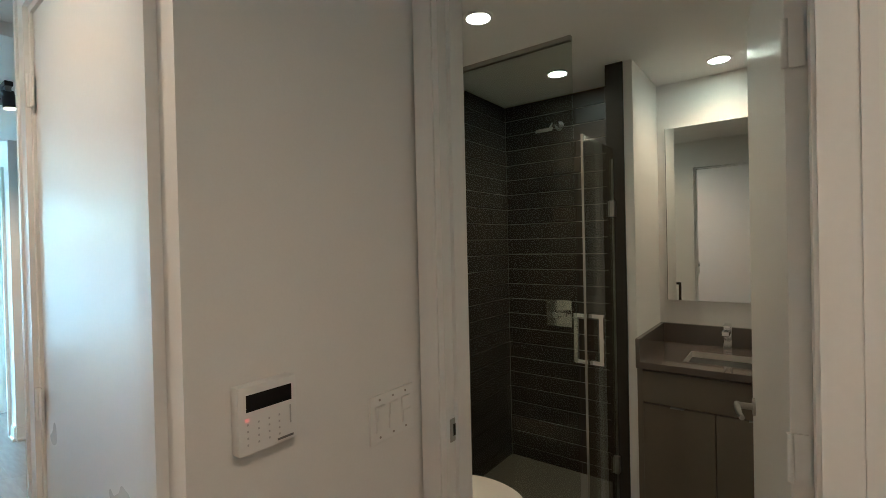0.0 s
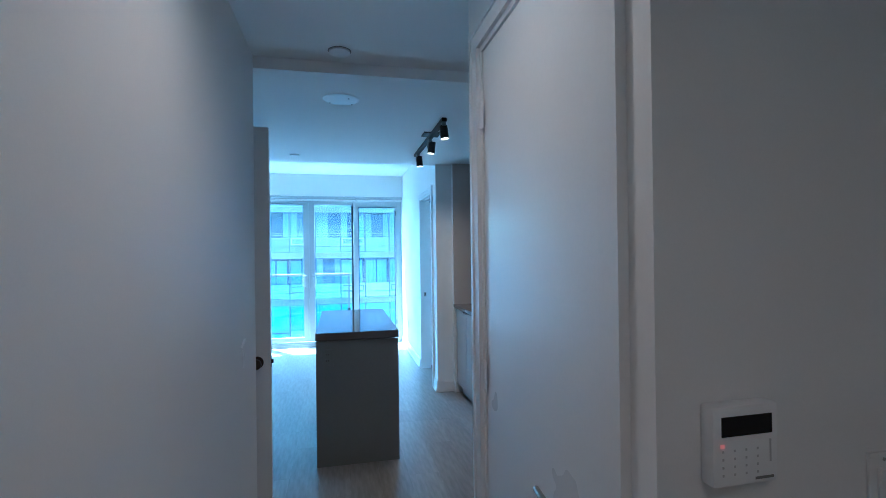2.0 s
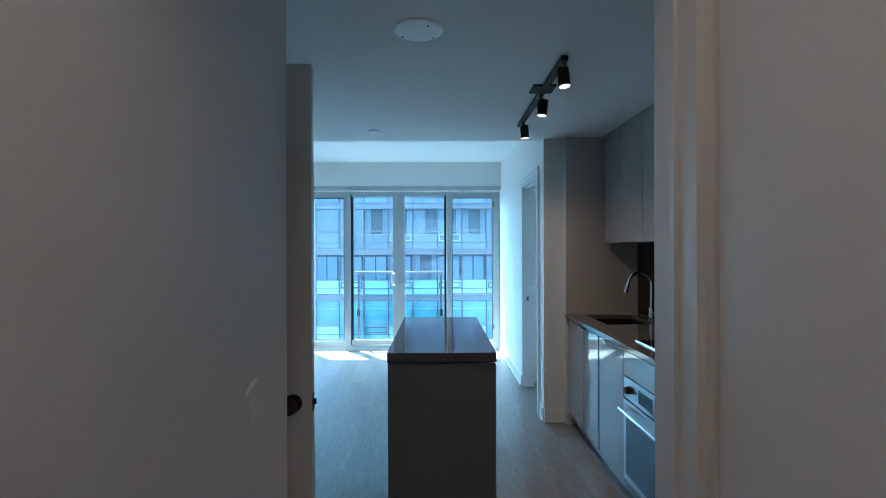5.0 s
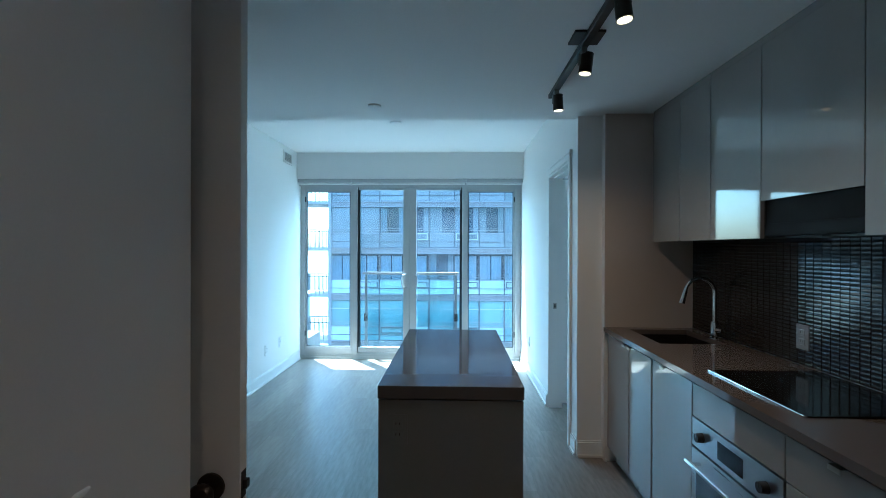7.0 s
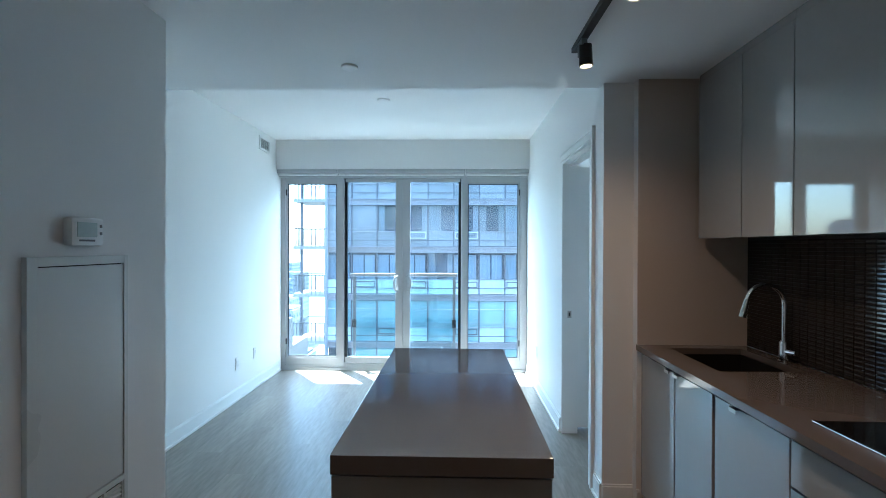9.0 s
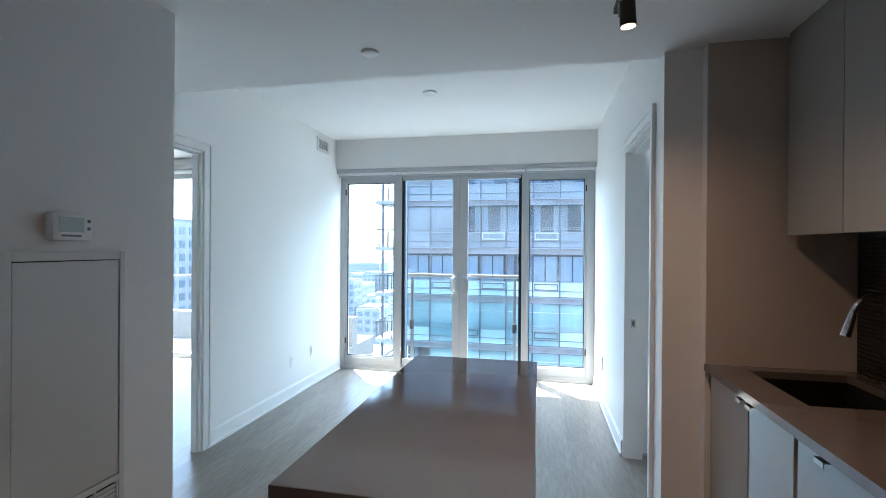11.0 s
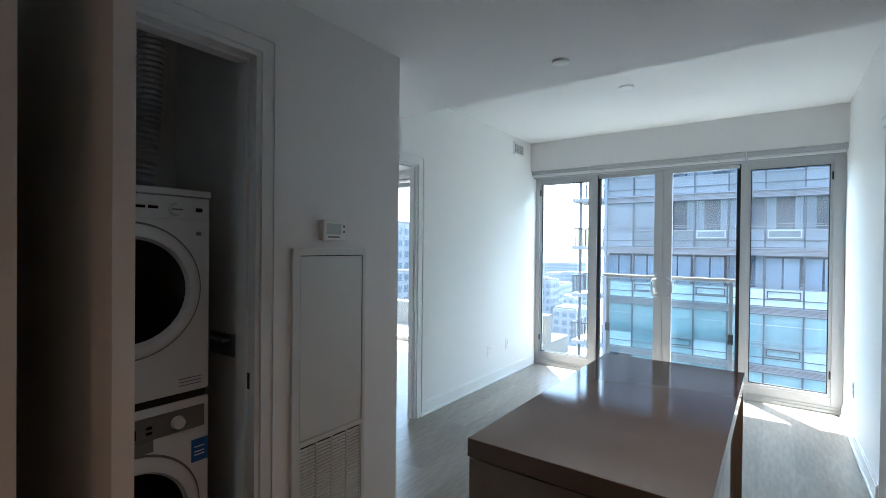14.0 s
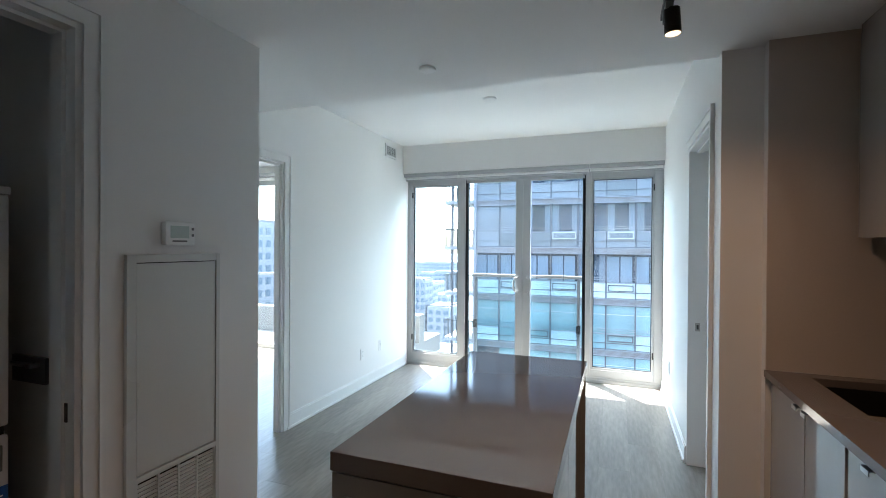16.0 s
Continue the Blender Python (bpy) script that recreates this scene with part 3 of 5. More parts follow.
setting("parapet", B(-9.0, -2.30, 9.0, 9.2, -0.02, 0.40), STONE, "low grey concrete parapet with a flat top", "parapet")
tr = thing("terrace_rail", (-5.0, 9.1, 0.4), "pale metal terrace rail on the parapet", "railing")
part("handrail", B(-9.0, -2.30, 9.075, 9.125, 0.935, 0.975, bevel=0.006), HANDRAIL, tr)
for i in range(6):
    part("post", B(-8.6 + i * 1.2, -8.57 + i * 1.2, 9.085, 9.115, 0.40, 0.935), RAILPOST, tr)

# ---- kitchen ----
def slab_with_hole(x0, x1, y0, y1, z0, z1, hx0, hx1, hy0, hy1):
    """One slab with a square cut-out."""
    bm = bmesh.new()
    loops = {}
    for z in (z0, z1):
        loops[z] = ([bm.verts.new((x, y, z)) for x, y in ((x0, y0), (x1, y0), (x1, y1), (x0, y1))], [bm.verts.new((x, y, z)) for x, y in ((hx0, hy0), (hx1, hy0), (hx1, hy1), (hx0, hy1))])
        for a in range(4):
            b = (a + 1) % 4
            bm.faces.new((loops[z][0][a], loops[z][0][b], loops[z][1][b], loops[z][1][a]))
    for k in (0, 1):
        for a in range(4):
            b = (a + 1) % 4
            bm.faces.new((loops[z0][k][a], loops[z0][k][b], loops[z1][k][b], loops[z1][k][a]))
    bmesh.ops.recalc_face_normals(bm, faces=bm.faces)
    return bm


def pull(parent, x, y, z, w=0.042):
    bm = bmesh.new()
    box(bm, x - 0.022, x + 0.004, y - w / 2, y + w / 2, z, z + 0.003)
    box(bm, x - 0.022, x - 0.019, y - w / 2, y + w / 2, z - 0.012, z)
    return part("edge_pull", bm, NICKEL, parent, "slim chrome edge pull")


FX = 1.122          # face of the base fronts
for y0, y1, hy, label in ((4.600, 4.985, 4.64, "gloss taupe base cabinet beside the end wall"), (4.272, 4.598, 4.555, "gloss taupe sink base cabinet, door slightly ajar"), (3.862, 4.270, 4.12, "gloss taupe dishwasher front with edge pull")):
    cab = thing("base_cabinet", (1.4, (y0 + y1) / 2, 0), label, "cabinet", "kitchen base cabinets")
    part("body", B(FX + 0.022, 1.695, y0 + 0.001, y1 - 0.001, 0.10, 0.685 if y0 > 4.27 else 0.872), CARC, cab)
    part("door", B(FX, FX + 0.020, y0 + (0.015 if hy == 4.555 else 0.003), y1 - 0.003, 0.105, 0.868, bevel=0.0015), GLOSS, cab)
    pull(cab, FX, hy, 0.868)
    part("toe_kick", B(FX + 0.06, FX + 0.075, y0 + 0.001, y1 - 0.001, 0.0, 0.10), GLOSS, cab)
oven_cab = thing("oven_cabinet", (1.4, 3.576, 0), "gloss taupe oven housing with a drawer front above", "cabinet", "kitchen base cabinets")
part("body", B(FX + 0.022, 1.695, 3.292, 3.860, 0.10, 0.125), CARC, oven_cab)
part("back_panel", B(1.66, 1.695, 3.292, 3.860, 0.125, 0.872), CARC, oven_cab)
part("front_panel", B(FX, FX + 0.020, 3.294, 3.858, 0.728, 0.868, bevel=0.0015), GLOSS, oven_cab)
part("toe_kick", B(FX + 0.06, FX + 0.075, 3.292, 3.860, 0.0, 0.10), GLOSS, oven_cab)
oven = thing("oven", (1.4, 3.576, 0.125), "built-in stainless steel oven with black glass door", "oven")
part("body", B(FX + 0.022, 1.655, 3.31, 3.845, 0.127, 0.715), CARC, oven)
part("control_panel", B(FX - 0.002, FX + 0.020, 3.296, 3.856, 0.602, 0.722, bevel=0.002), STEEL, oven)
part("display", B(FX - 0.0035, FX - 0.001, 3.50, 3.66, 0.625, 0.695), DARKPL, oven, "dark digital display")
for y in (3.775, 3.375):
    kb = part("knob", C((FX - 0.002, y, 0.66), (-1, 0, 0), 0.021, 0.026, 0.018, seg=20), BLACK, oven, "black control knob", True)
    part("pointer", B(FX - 0.030, FX - 0.0275, y - 0.002, y + 0.002, 0.66, 0.678), CHROME, kb)
od = part("oven_door", B(FX - 0.004, FX + 0.018, 3.296, 3.856, 0.135, 0.594, bevel=0.002), STEEL, oven, "steel oven door")
part("door_window", B(FX - 0.006, FX - 0.003, 3.335, 3.817, 0.175, 0.50), BLKGLASS, od, "black glass window")
bar = bmesh.new()
cyl(bar, (FX - 0.045, 3.33, 0.545), (0, 1, 0), 0.009, 0.49, seg=16)
for y in (3.37, 3.785):
    cyl(bar, (FX - 0.004, y, 0.545), (-1, 0, 0), 0.007, 0.04, seg=12)
part("oven_handle", bar, CHROME, od, "round steel bar handle", True)
drw = thing("drawer_cabinet", (1.4, 3.07, 0), "gloss taupe drawer cabinet with three drawers", "cabinet", "kitchen base cabinets")
part("body", B(FX + 0.022, 1.695, 2.872, 3.289, 0.10, 0.872), CARC, drw)
for z0, z1 in ((0.105, 0.475), (0.479, 0.722), (0.726, 0.868)):
    part("drawer", B(FX, FX + 0.020, 2.873, 3.288, z0, z1, bevel=0.0015), GLOSS, drw)
    pull(drw, FX, 3.08, z1 - 0.001)
part("toe_kick", B(FX + 0.06, FX + 0.075, 2.872, 3.289, 0.0, 0.10), GLOSS, drw)

SX0, SX1, SY0, SY1 = 1.245, 1.615, 4.455, 4.915
top = slab_with_hole(1.098, 1.688, 2.872, 4.998, 0.885, 0.915, SX0, SX1, SY0, SY1)
tagged(solid("worktop", top, QUARTZ), "dark brown quartz worktop with a sink cut-out", "worktop")
sink = thing("sink", (1.43, 4.68, 0.70), "dark undermount single bowl sink", "sink")
bowl = bmesh.new()
for b in ((SX0 - 0.012, SX0, SY0 - 0.012, SY1 + 0.012, 0.70, 0.883), (SX1, SX1 + 0.012, SY0 - 0.012, SY1 + 0.012, 0.70, 0.883), (SX0, SX1, SY0 - 0.012, SY0, 0.70, 0.883), (SX0, SX1, SY1, SY1 + 0.012, 0.70, 0.883), (SX0 - 0.012, SX1 + 0.012, SY0 - 0.012, SY1 + 0.012, 0.69, 0.70)):
    box(bowl, *b)
part("bowl", bowl, surface("dark_composite", (0.010, 0.009, 0.008), 0.5, spec=0.2), sink)
part("drain", C((1.43, 4.68, 0.70), (0, 0, 1), 0.042, 0.004), CHROME, sink, smooth=True)
fau = thing("faucet", (1.648, 4.64, 0.915), "polished chrome gooseneck pull-down kitchen faucet", "faucet")
part("base", lathe(bmesh.new(), (1.648, 4.64, 0.915), (0, 0, 1), [(0.027, 0), (0.027, 0.006), (0.022, 0.010), (0.021, 0.09), (0.015, 0.10)]), CHROME, fau, smooth=True)
neck = [(1.648, 4.64, 0.99 + 0.032 * i) for i in range(7)]
for i in range(1, 17):
    a = math.pi * i / 17
    neck.append((1.560 + 0.088 * math.cos(a), 4.64, 1.186 + 0.088 * math.sin(a)))
part("neck", tube(bmesh.new(), neck, 0.0115, 14), CHROME, fau, smooth=True)
e = Vector(neck[-1])
d = (e - Vector(neck[-2])).normalized()
part("spray_head", tube(bmesh.new(), [e - d * 0.005, e + d * 0.01, e + d * 0.045, e + d * 0.075, e + d * 0.082], lambda f: 0.013 + 0.006 * f, 16), CHROME, fau, smooth=True)
part("lever", tube(bmesh.new(), [(1.648, 4.625, 0.965), (1.652, 4.60, 0.966), (1.656, 4.575, 0.968)], lambda f: 0.013 - 0.003 * f, 10), CHROME, fau, smooth=True)
hob = thing("cooktop", (1.43, 3.59, 0.915), "black glass cooktop with a steel front trim", "cooktop")
part("glass", B(1.206, 1.662, 3.312, 3.872, 0.915, 0.921, bevel=0.001), COOKGLASS, hob)
part("front_trim", B(1.194, 1.206, 3.312, 3.872, 0.915, 0.923, bevel=0.002), CHROME, hob, "bright steel front trim")

UX = 1.408
ups = [(4.580, 4.952), (4.254, 4.578), (3.855, 4.252)]
for y0, y1 in ups:
    cab = thing("wall_cabinet", (1.55, (y0 + y1) / 2, 1.5), "high gloss taupe wall cabinet reaching the ceiling", "cabinet", "kitchen wall cabinets")
    part("body", B(UX + 0.020, 1.697, y0 + 0.001, y1 - 0.001, 1.505, 2.3715), CARC, cab)
    part("door", B(UX, UX + 0.018, y0 + 0.0015, y1 - 0.0015, 1.498, 2.334, bevel=0.0015), GLOSS, cab)
    part("top_filler", B(UX + 0.004, UX + 0.0195, y0 + 0.0005, y1 - 0.0005, 2.337, 2.3715), GLOSS, cab)
cab = thing("hood_cabinet", (1.55, 3.6, 1.66), "high gloss taupe cabinet above the range hood", "cabinet", "kitchen wall cabinets")
part("body", B(UX + 0.020, 1.697, 3.347, 3.853, 1.665, 2.3715), CARC, cab)
part("door", B(UX, UX + 0.018, 3.3475, 3.8525, 1.660, 2.334, bevel=0.0015), GLOSS, cab)
part("top_filler", B(UX + 0.004, UX + 0.0195, 3.3475, 3.8525, 2.337, 2.3715), GLOSS, cab)
hood = thing("range_hood", (1.55, 3.6, 1.50), "dark slide-out range hood under a cabinet", "range hood")
part("body", B(UX + 0.020, 1.697, 3.350, 3.850, 1.508, 1.663), HOODBLK, hood)
part("visor", B(UX + 0.012, UX + 0.020, 3.352, 3.848, 1.512, 1.56, bevel=0.002), HOODBLK, hood)
for y in (3.48, 3.72):
    part("filter", B(UX + 0.08, 1.66, y - 0.10, y + 0.10, 1.502, 1.508), GREYPL, hood, "grey mesh grease filter")
cab = thing("wall_cabinet", (1.55, 3.1, 1.5), "high gloss taupe wall cabinet beside the tall unit", "cabinet", "kitchen wall cabinets")
part("body", B(UX + 0.020, 1.697, 2.873, 3.344, 1.505, 2.3715), CARC, cab)
part("door", B(UX, UX + 0.018, 2.873, 3.3435, 1.498, 2.334, bevel=0.0015), GLOSS, cab)
part("top_filler", B(UX + 0.004, UX + 0.0195, 2.873, 3.3435, 2.337, 2.3715), GLOSS, cab)
tall = thing("tall_cabinet", (1.4, 2.46, 0), "full-height gloss taupe fridge housing", "cabinet")
part("side_panel", B(FX, 1.697, 2.850, 2.870, 0.0, 2.3715), GLOSS, tall)
part("body", B(FX + 0.03, 1.697, 2.05, 2.848, 0.10, 2.3715), CARC, tall)
for z0, z1 in ((0.105, 0.70), (0.704, 1.90), (1.904, 2.369)):
    part("door", B(FX + 0.004, FX + 0.026, 2.052, 2.846, z0, z1, bevel=0.0015), GLOSS, tall)
part("side_filler", B(FX + 0.004, 1.697, 2.028, 2.049, 0.0, 2.3715), GLOSS, tall)


def plate(name, at, out, size, label, cat, kind, mat=PLASTIC, group=""):
    """A wall plate; out is the plan normal, size is width and height; kind: outlet or a number of rockers."""
    o = Vector((*out, 0))
    s = Vector((-o.y, o.x, 0))
    p = Vector(at)
    w, h = size
    ob = thing(name, at, label, cat, group)

    def blk(c, dw, dh, d0, d1, bev=0.0):
        a, b = c - s * dw / 2 + o * d0, c + s * dw / 2 + o * d1
        return B(min(a.x, b.x), max(a.x, b.x), min(a.y, b.y), max(a.y, b.y), c.z - dh / 2, c.z + dh / 2, bevel=bev)

    part("face_plate", blk(p, w, h, 0, 0.006, 0.0018), mat, ob)
    if kind == "outlet":
        for dz in (0.021, -0.021):
            rec = part("receptacle", blk(p + Vector((0, 0, dz)), 0.034, 0.028, 0.006, 0.0085, 0.002), mat, ob)
            for ds in (-0.007, 0.007):
                part("slot", blk(p + s * ds + Vector((0, 0, dz + 0.003)), 0.0022, 0.009, 0.0083, 0.0092), GAPSHADE, rec)
    else:
        for i in range(kind):
            c = p + s * (i - (kind - 1) / 2) * 0.046
            rk = part("rocker", blk(c, 0.031, 0.064, 0.006, 0.0095, 0.0012), mat, ob)
            part("rocker_step", blk(c + Vector((0, 0, 0.016 if i != 2 else -0.016)), 0.029, 0.030, 0.0095, 0.0125, 0.001), mat, rk)
            for dz in (0.045, -0.045):
                part("screw", C(p + s * (i - (kind - 1) / 2) * 0.046 + Vector((0, 0, dz)) + o * 0.006, o, 0.003, 0.0012, seg=10), NICKEL, ob)
    return ob


OUTGREY = surface("grey_outlet_plastic", (0.27, 0.27, 0.265), 0.4, bump=0.0)
plate("wall_outlet", (1.6935, 3.99, 1.046), (-1, 0), (0.076, 0.115), "grey double outlet on the mosaic splashback", "outlet", "outlet", OUTGREY, "wall outlets")
plate("wall_outlet", (-1.945, 6.705, 0.345), (1, 0), (0.07, 0.112), "white double outlet low on the living room wall", "outlet", "outlet", group="wall outlets")
plate("wall_outlet", (-1.945, 7.095, 0.36), (1, 0), (0.07, 0.112), "white data outlet low on the living room wall", "outlet", 1, group="wall outlets")
plate("wall_outlet", (0.934, 7.15, 0.386), (-1, 0), (0.07, 0.112), "white double outlet low beside the window", "outlet", "outlet", group="wall outlets")
plate("light_switch", (0.908, 0.965, 1.058), (0, -1), (0.155, 0.114), "white triple rocker light switch plate", "light switch", 3)

ep = thing("end_panel", (1.4, 4.992, 0.915), "taupe panel lining the end wall above the worktop", "panel")
part("panel", B(1.104, 1.694, 4.990, 4.999, 0.9155, 2.3715), ENDPANEL, ep)

# ---- island ----
IX0, IX1, IY0, IY1 = -0.218, 0.353, 3.603, 4.857
isl = thing("kitchen_island", (0.07, 4.23, 0), "kitchen island with taupe panels and dark brown quartz top", "kitchen island")
part("worktop", B(IX0, IX1, IY0, IY1, 0.865, 0.915, bevel=0.002), QUARTZ, isl, "thick dark brown quartz slab")
part("front_panel", B(IX0 + 0.003, IX1 - 0.003, IY0 + 0.006, IY0 + 0.026, 0.0, 0.858), ISLE, isl)
part("back_panel", B(IX0 + 0.003, IX1 - 0.003, IY1 - 0.026, IY1 - 0.006, 0.0, 0.858), ISLE, isl)
part("side_panel", B(IX0 + 0.003, IX0 + 0.021, IY0 + 0.027, IY1 - 0.027, 0.0, 0.858), ISLE, isl)
part("body", B(IX0 + 0.022, IX1 - 0.045, IY0 + 0.027, IY1 - 0.027, 0.10, 0.864), CARC, isl)
n = 2
for i in range(n):
    y0 = IY0 + 0.028 + i * (IY1 - IY0 - 0.056) / n
    y1 = y0 + (IY1 - IY0 - 0.056) / n
    door = part("door", B(IX1 - 0.043, IX1 - 0.024, y0 + 0.0015, y1 - 0.0015, 0.105, 0.855, bevel=0.0015), GLOSS, isl, "gloss taupe cabinet door")
    part("edge_pull", B(IX1 - 0.024, IX1 - 0.004, (y0 + y1) / 2 - 0.025, (y0 + y1) / 2 + 0.025, 0.852, 0.855), CHROME, door)
part("toe_kick", B(IX1 - 0.10, IX1 - 0.085, IY0 + 0.027, IY1 - 0.027, 0.0, 0.10), CARC, isl)
plate("island_outlet", (-0.138, IY0 + 0.006, 0.745), (0, -1), (0.076, 0.118), "taupe outlet cover on the island end panel", "outlet", "outlet", ISLE, "wall outlets")

# ---- ceiling fixtures ----
def flush_disc(name, x, y, z, r, h, label, category, group="", mat=PLASTIC):
    ob = thing(name, (x, y, z), label, category, group)
    part("body", lathe(bmesh.new(), (x, y, z), (0, 0, -1), [(r, 0), (r, h * 0.4), (r * 0.96, h * 0.8), (r * 0.86, h), (0.0001, h)], 40), mat, ob, smooth=True)
    return ob


sp = flush_disc("ceiling_cover", -0.029, 3.13, 2.375, 0.105, 0.008, "flat round white cover plate on the kitchen ceiling", "cover plate")
for a in (0.6, 2.7, 5.3):
    part("screw", C((-0.029 + 0.075 * math.cos(a), 3.13 + 0.075 * math.sin(a), 2.357), (0, 0, -1), 0.005, 0.002, seg=10), GREYPL, sp)
rg = thing("ceiling_cover", (-0.038, 2.60, 2.43), "flush round white cover plate on the hallway ceiling", "cover plate")
part("body", lathe(bmesh.new(), (-0.038, 2.60, 2.43), (0, 0, -1), [(0.050, 0), (0.050, 0.010), (0.047, 0.012), (0.0001, 0.012)], 36), PLASTIC, rg, smooth=True)
# Flat grey ring stands in for the shadow round the plate's rim.
part("shadow_gap", lathe(bmesh.new(), (-0.038, 2.60, 2.43), (0, 0, -1), [(0.055, 0), (0.055, 0.001), (0.0001, 0.001)], 36), GREYPL, rg)
for x, y, z, r in ((-0.444, 4.79, 2.372, 0.043), (-0.495, 6.235, 2.66, 0.055)):
    ob = flush_disc("smoke_detector", x, y, z, r, 0.012, "small round white smoke detector on the ceiling", "smoke detector", "smoke detectors")

trk = thing("track_light", (0.70, 3.95, 2.375), "black ceiling track with three lit spot heads", "track light")
TX = 0.650
part("track", B(TX - 0.017, TX + 0.017, 3.37, 4.58, 2.343, 2.367, bevel=0.002), BLACK, trk)
part("canopy", B(TX - 0.065, TX + 0.065, 3.77, 3.90, 2.362, 2.3755, bevel=0.003), BLACK, trk)
for x, y, tilt in ((0.660, 3.41, (0.10, -0.06)), (0.660, 3.896, (-0.12, 0.05)), (0.665, 4.452, (0.05, 0.05))):
    down = Vector((tilt[0], tilt[1], -1)).normalized()
    head = part("spot_head", C(Vector((x, y, 2.235)) - down * 0.088, down, 0.027, 0.088, 0.029, seg=28), BLACK, trk, "black cylindrical spot head", True)
    stem = bmesh.new()
    box(stem, TX - 0.012, TX + 0.012, y - 0.028, y + 0.028, 2.318, 2.344)
    box(stem, TX - 0.019, TX - 0.011, y - 0.011, y + 0.011, 2.275, 2.32)
    part("stem", stem, GREYPL, head)
    tube_pts = [(TX + 0.008, y, 2.318), (TX + 0.028, y, 2.31), (TX + 0.032, y, 2.295), (TX + 0.01, y, 2.285)]
    part("cord", tube(bmesh.new(), tube_pts, 0.003, 8), BLACK, head, smooth=True)
    lens = Vector((x, y, 2.235))
    part("lens", C(lens, down, 0.0255, 0.0025, seg=28), LED_SPOT, head, "glowing warm lens")
    lamp("spot_light", "SPOT", lens + down * 0.012, lens + down, 1.4, 0.022, WARM, 140)
for x, y, power in ((0.20, -0.20, 1.05), (-0.01, 1.40, 0.95)):
    ob = thing("downlight", (x, y, 2.43), "round recessed hallway downlight, lit warm", "downlight", "recessed downlights")
    part("trim_ring", lathe(bmesh.new(), (x, y, 2.43), (0, 0, -1), [(0.075, 0), (0.075, 0.004), (0.058, 0.008), (0.056, 0.002)], 40), PLASTIC, ob, smooth=True)
    part("lens", C((x, y, 2.429), (0, 0, -1), 0.056, 0.003, seg=36), LED_WARM, ob, "glowing warm lens")
    lamp("downlight_beam", "SPOT", (x, y, 2.41), (x, y, 0), power, 0.05, HALL, 150)
for x, y in ((1.692, 1.175), (2.50, 1.175), (2.86, 0.446)):
    ob = thing("downlight", (x, y, 2.40), "round recessed bathroom downlight, lit warm", "downlight", "recessed downlights")
    part("trim_ring", lathe(bmesh.new(), (x, y, 2.40), (0, 0, -1), [(0.062, 0), (0.062, 0.004), (0.049, 0.007), (0.047, 0.002)], 40), PLASTIC, ob, smooth=True)
    part("lens", C((x, y, 2.3995), (0, 0, -1), 0.047, 0.003, seg=36), LED_WARM, ob, "glowing warm lens")
    lamp("downlight_beam", "SPOT", (x, y, 2.385), (x, y, 0), 0.62, 0.045, BATH, 140)

# air grille high on the living room wall
gr = thing("wall_grille", (-1.945, 7.315, 2.46), "small white supply air grille high on the wall", "vent")
g = bmesh.new()
for b in ((7.18, 7.205, 2.46, 2.605), (7.428, 7.453, 2.46, 2.605), (7.205, 7.428, 2.46, 2.482), (7.205, 7.428, 2.583, 2.605)):
    box(g, -1.945, -1.933, *b)
part("frame", g, TRIM, gr)
# Dark sheet in place of the shaded duct behind the slats.
part("backing", B(-1.945, -1.943, 7.205, 7.428, 2.482, 2.583), DARKALU, gr)
for i in range(9):
    z = 2.488 + i * 0.0112
    part("slat", B(-1.943, -1.936, 7.205, 7.428, z, z + 0.0045), PANELW, gr)

# ---- laundry wall ----
pn = thing("access_panel", (-1.09, 3.862, 0), "white steel fan coil access panel with a louvred grille", "access panel")
f = bmesh.new()
for b in ((3.668, 3.702, 0.05, 1.416), (4.042, 4.060, 0.05, 1.416), (3.702, 4.042, 1.388, 1.416), (3.702, 4.042, 0.05, 0.085)):
    box(f, -1.09, -1.074, b[0], b[1], b[2], b[3], bevel=0.001)
part("frame", f, PANELW, pn)
# Black sheet in place of the unlit space behind door and louvres.
part("backing", B(-1.0895, -1.086, 3.702, 4.042, 0.085, 1.388), GAPSHADE, pn)
pd = part("panel_door", B(-1.086, -1.077, 3.7055, 4.0385, 0.642, 1.3845, bevel=0.001), PANELW, pn, "flat white steel door")
part("grille_rail", B(-1.086, -1.074, 3.702, 4.042, 0.618, 0.638), PANELW, pn)
for k in range(5):
    y = 3.702 + k * 0.0825
    part("grille_bar", B(-1.086, -1.0765, y + 0.002, y + 0.008, 0.085, 0.618), PANELW, pn)
for k in range(4):
    for i in range(36):
        z = 0.094 + i * 0.0145
        y = 3.712 + k * 0.0825
        lv = bmesh.new()
        box(lv, -1.0855, -1.077, y, y + 0.0725, z, z + 0.0045)
        for v in lv.verts:
            if v.co.x > -1.08:
                v.co.z -= 0.004
        part("louvre", lv, PANELW, pn)
th = thing("thermostat", (-1.09, 3.878, 1.45), "white wall thermostat with a grey display", "thermostat")
part("body", B(-1.09, -1.058, 3.800, 3.928, 1.449, 1.537, bevel=0.010), PLASTIC, th, smooth=True)
part("display", B(-1.059, -1.0565, 3.818, 3.896, 1.476, 1.522), LCD, th, "pale grey lit display")
for z in (1.488, 1.512):
    part("button", B(-1.0585, -1.0565, 3.908, 3.918, z - 0.005, z + 0.005, bevel=0.0015), GREYPL, th)
part("button_strip", B(-1.0585, -1.057, 3.826, 3.888, 1.462, 1.468), GREYPL, th)

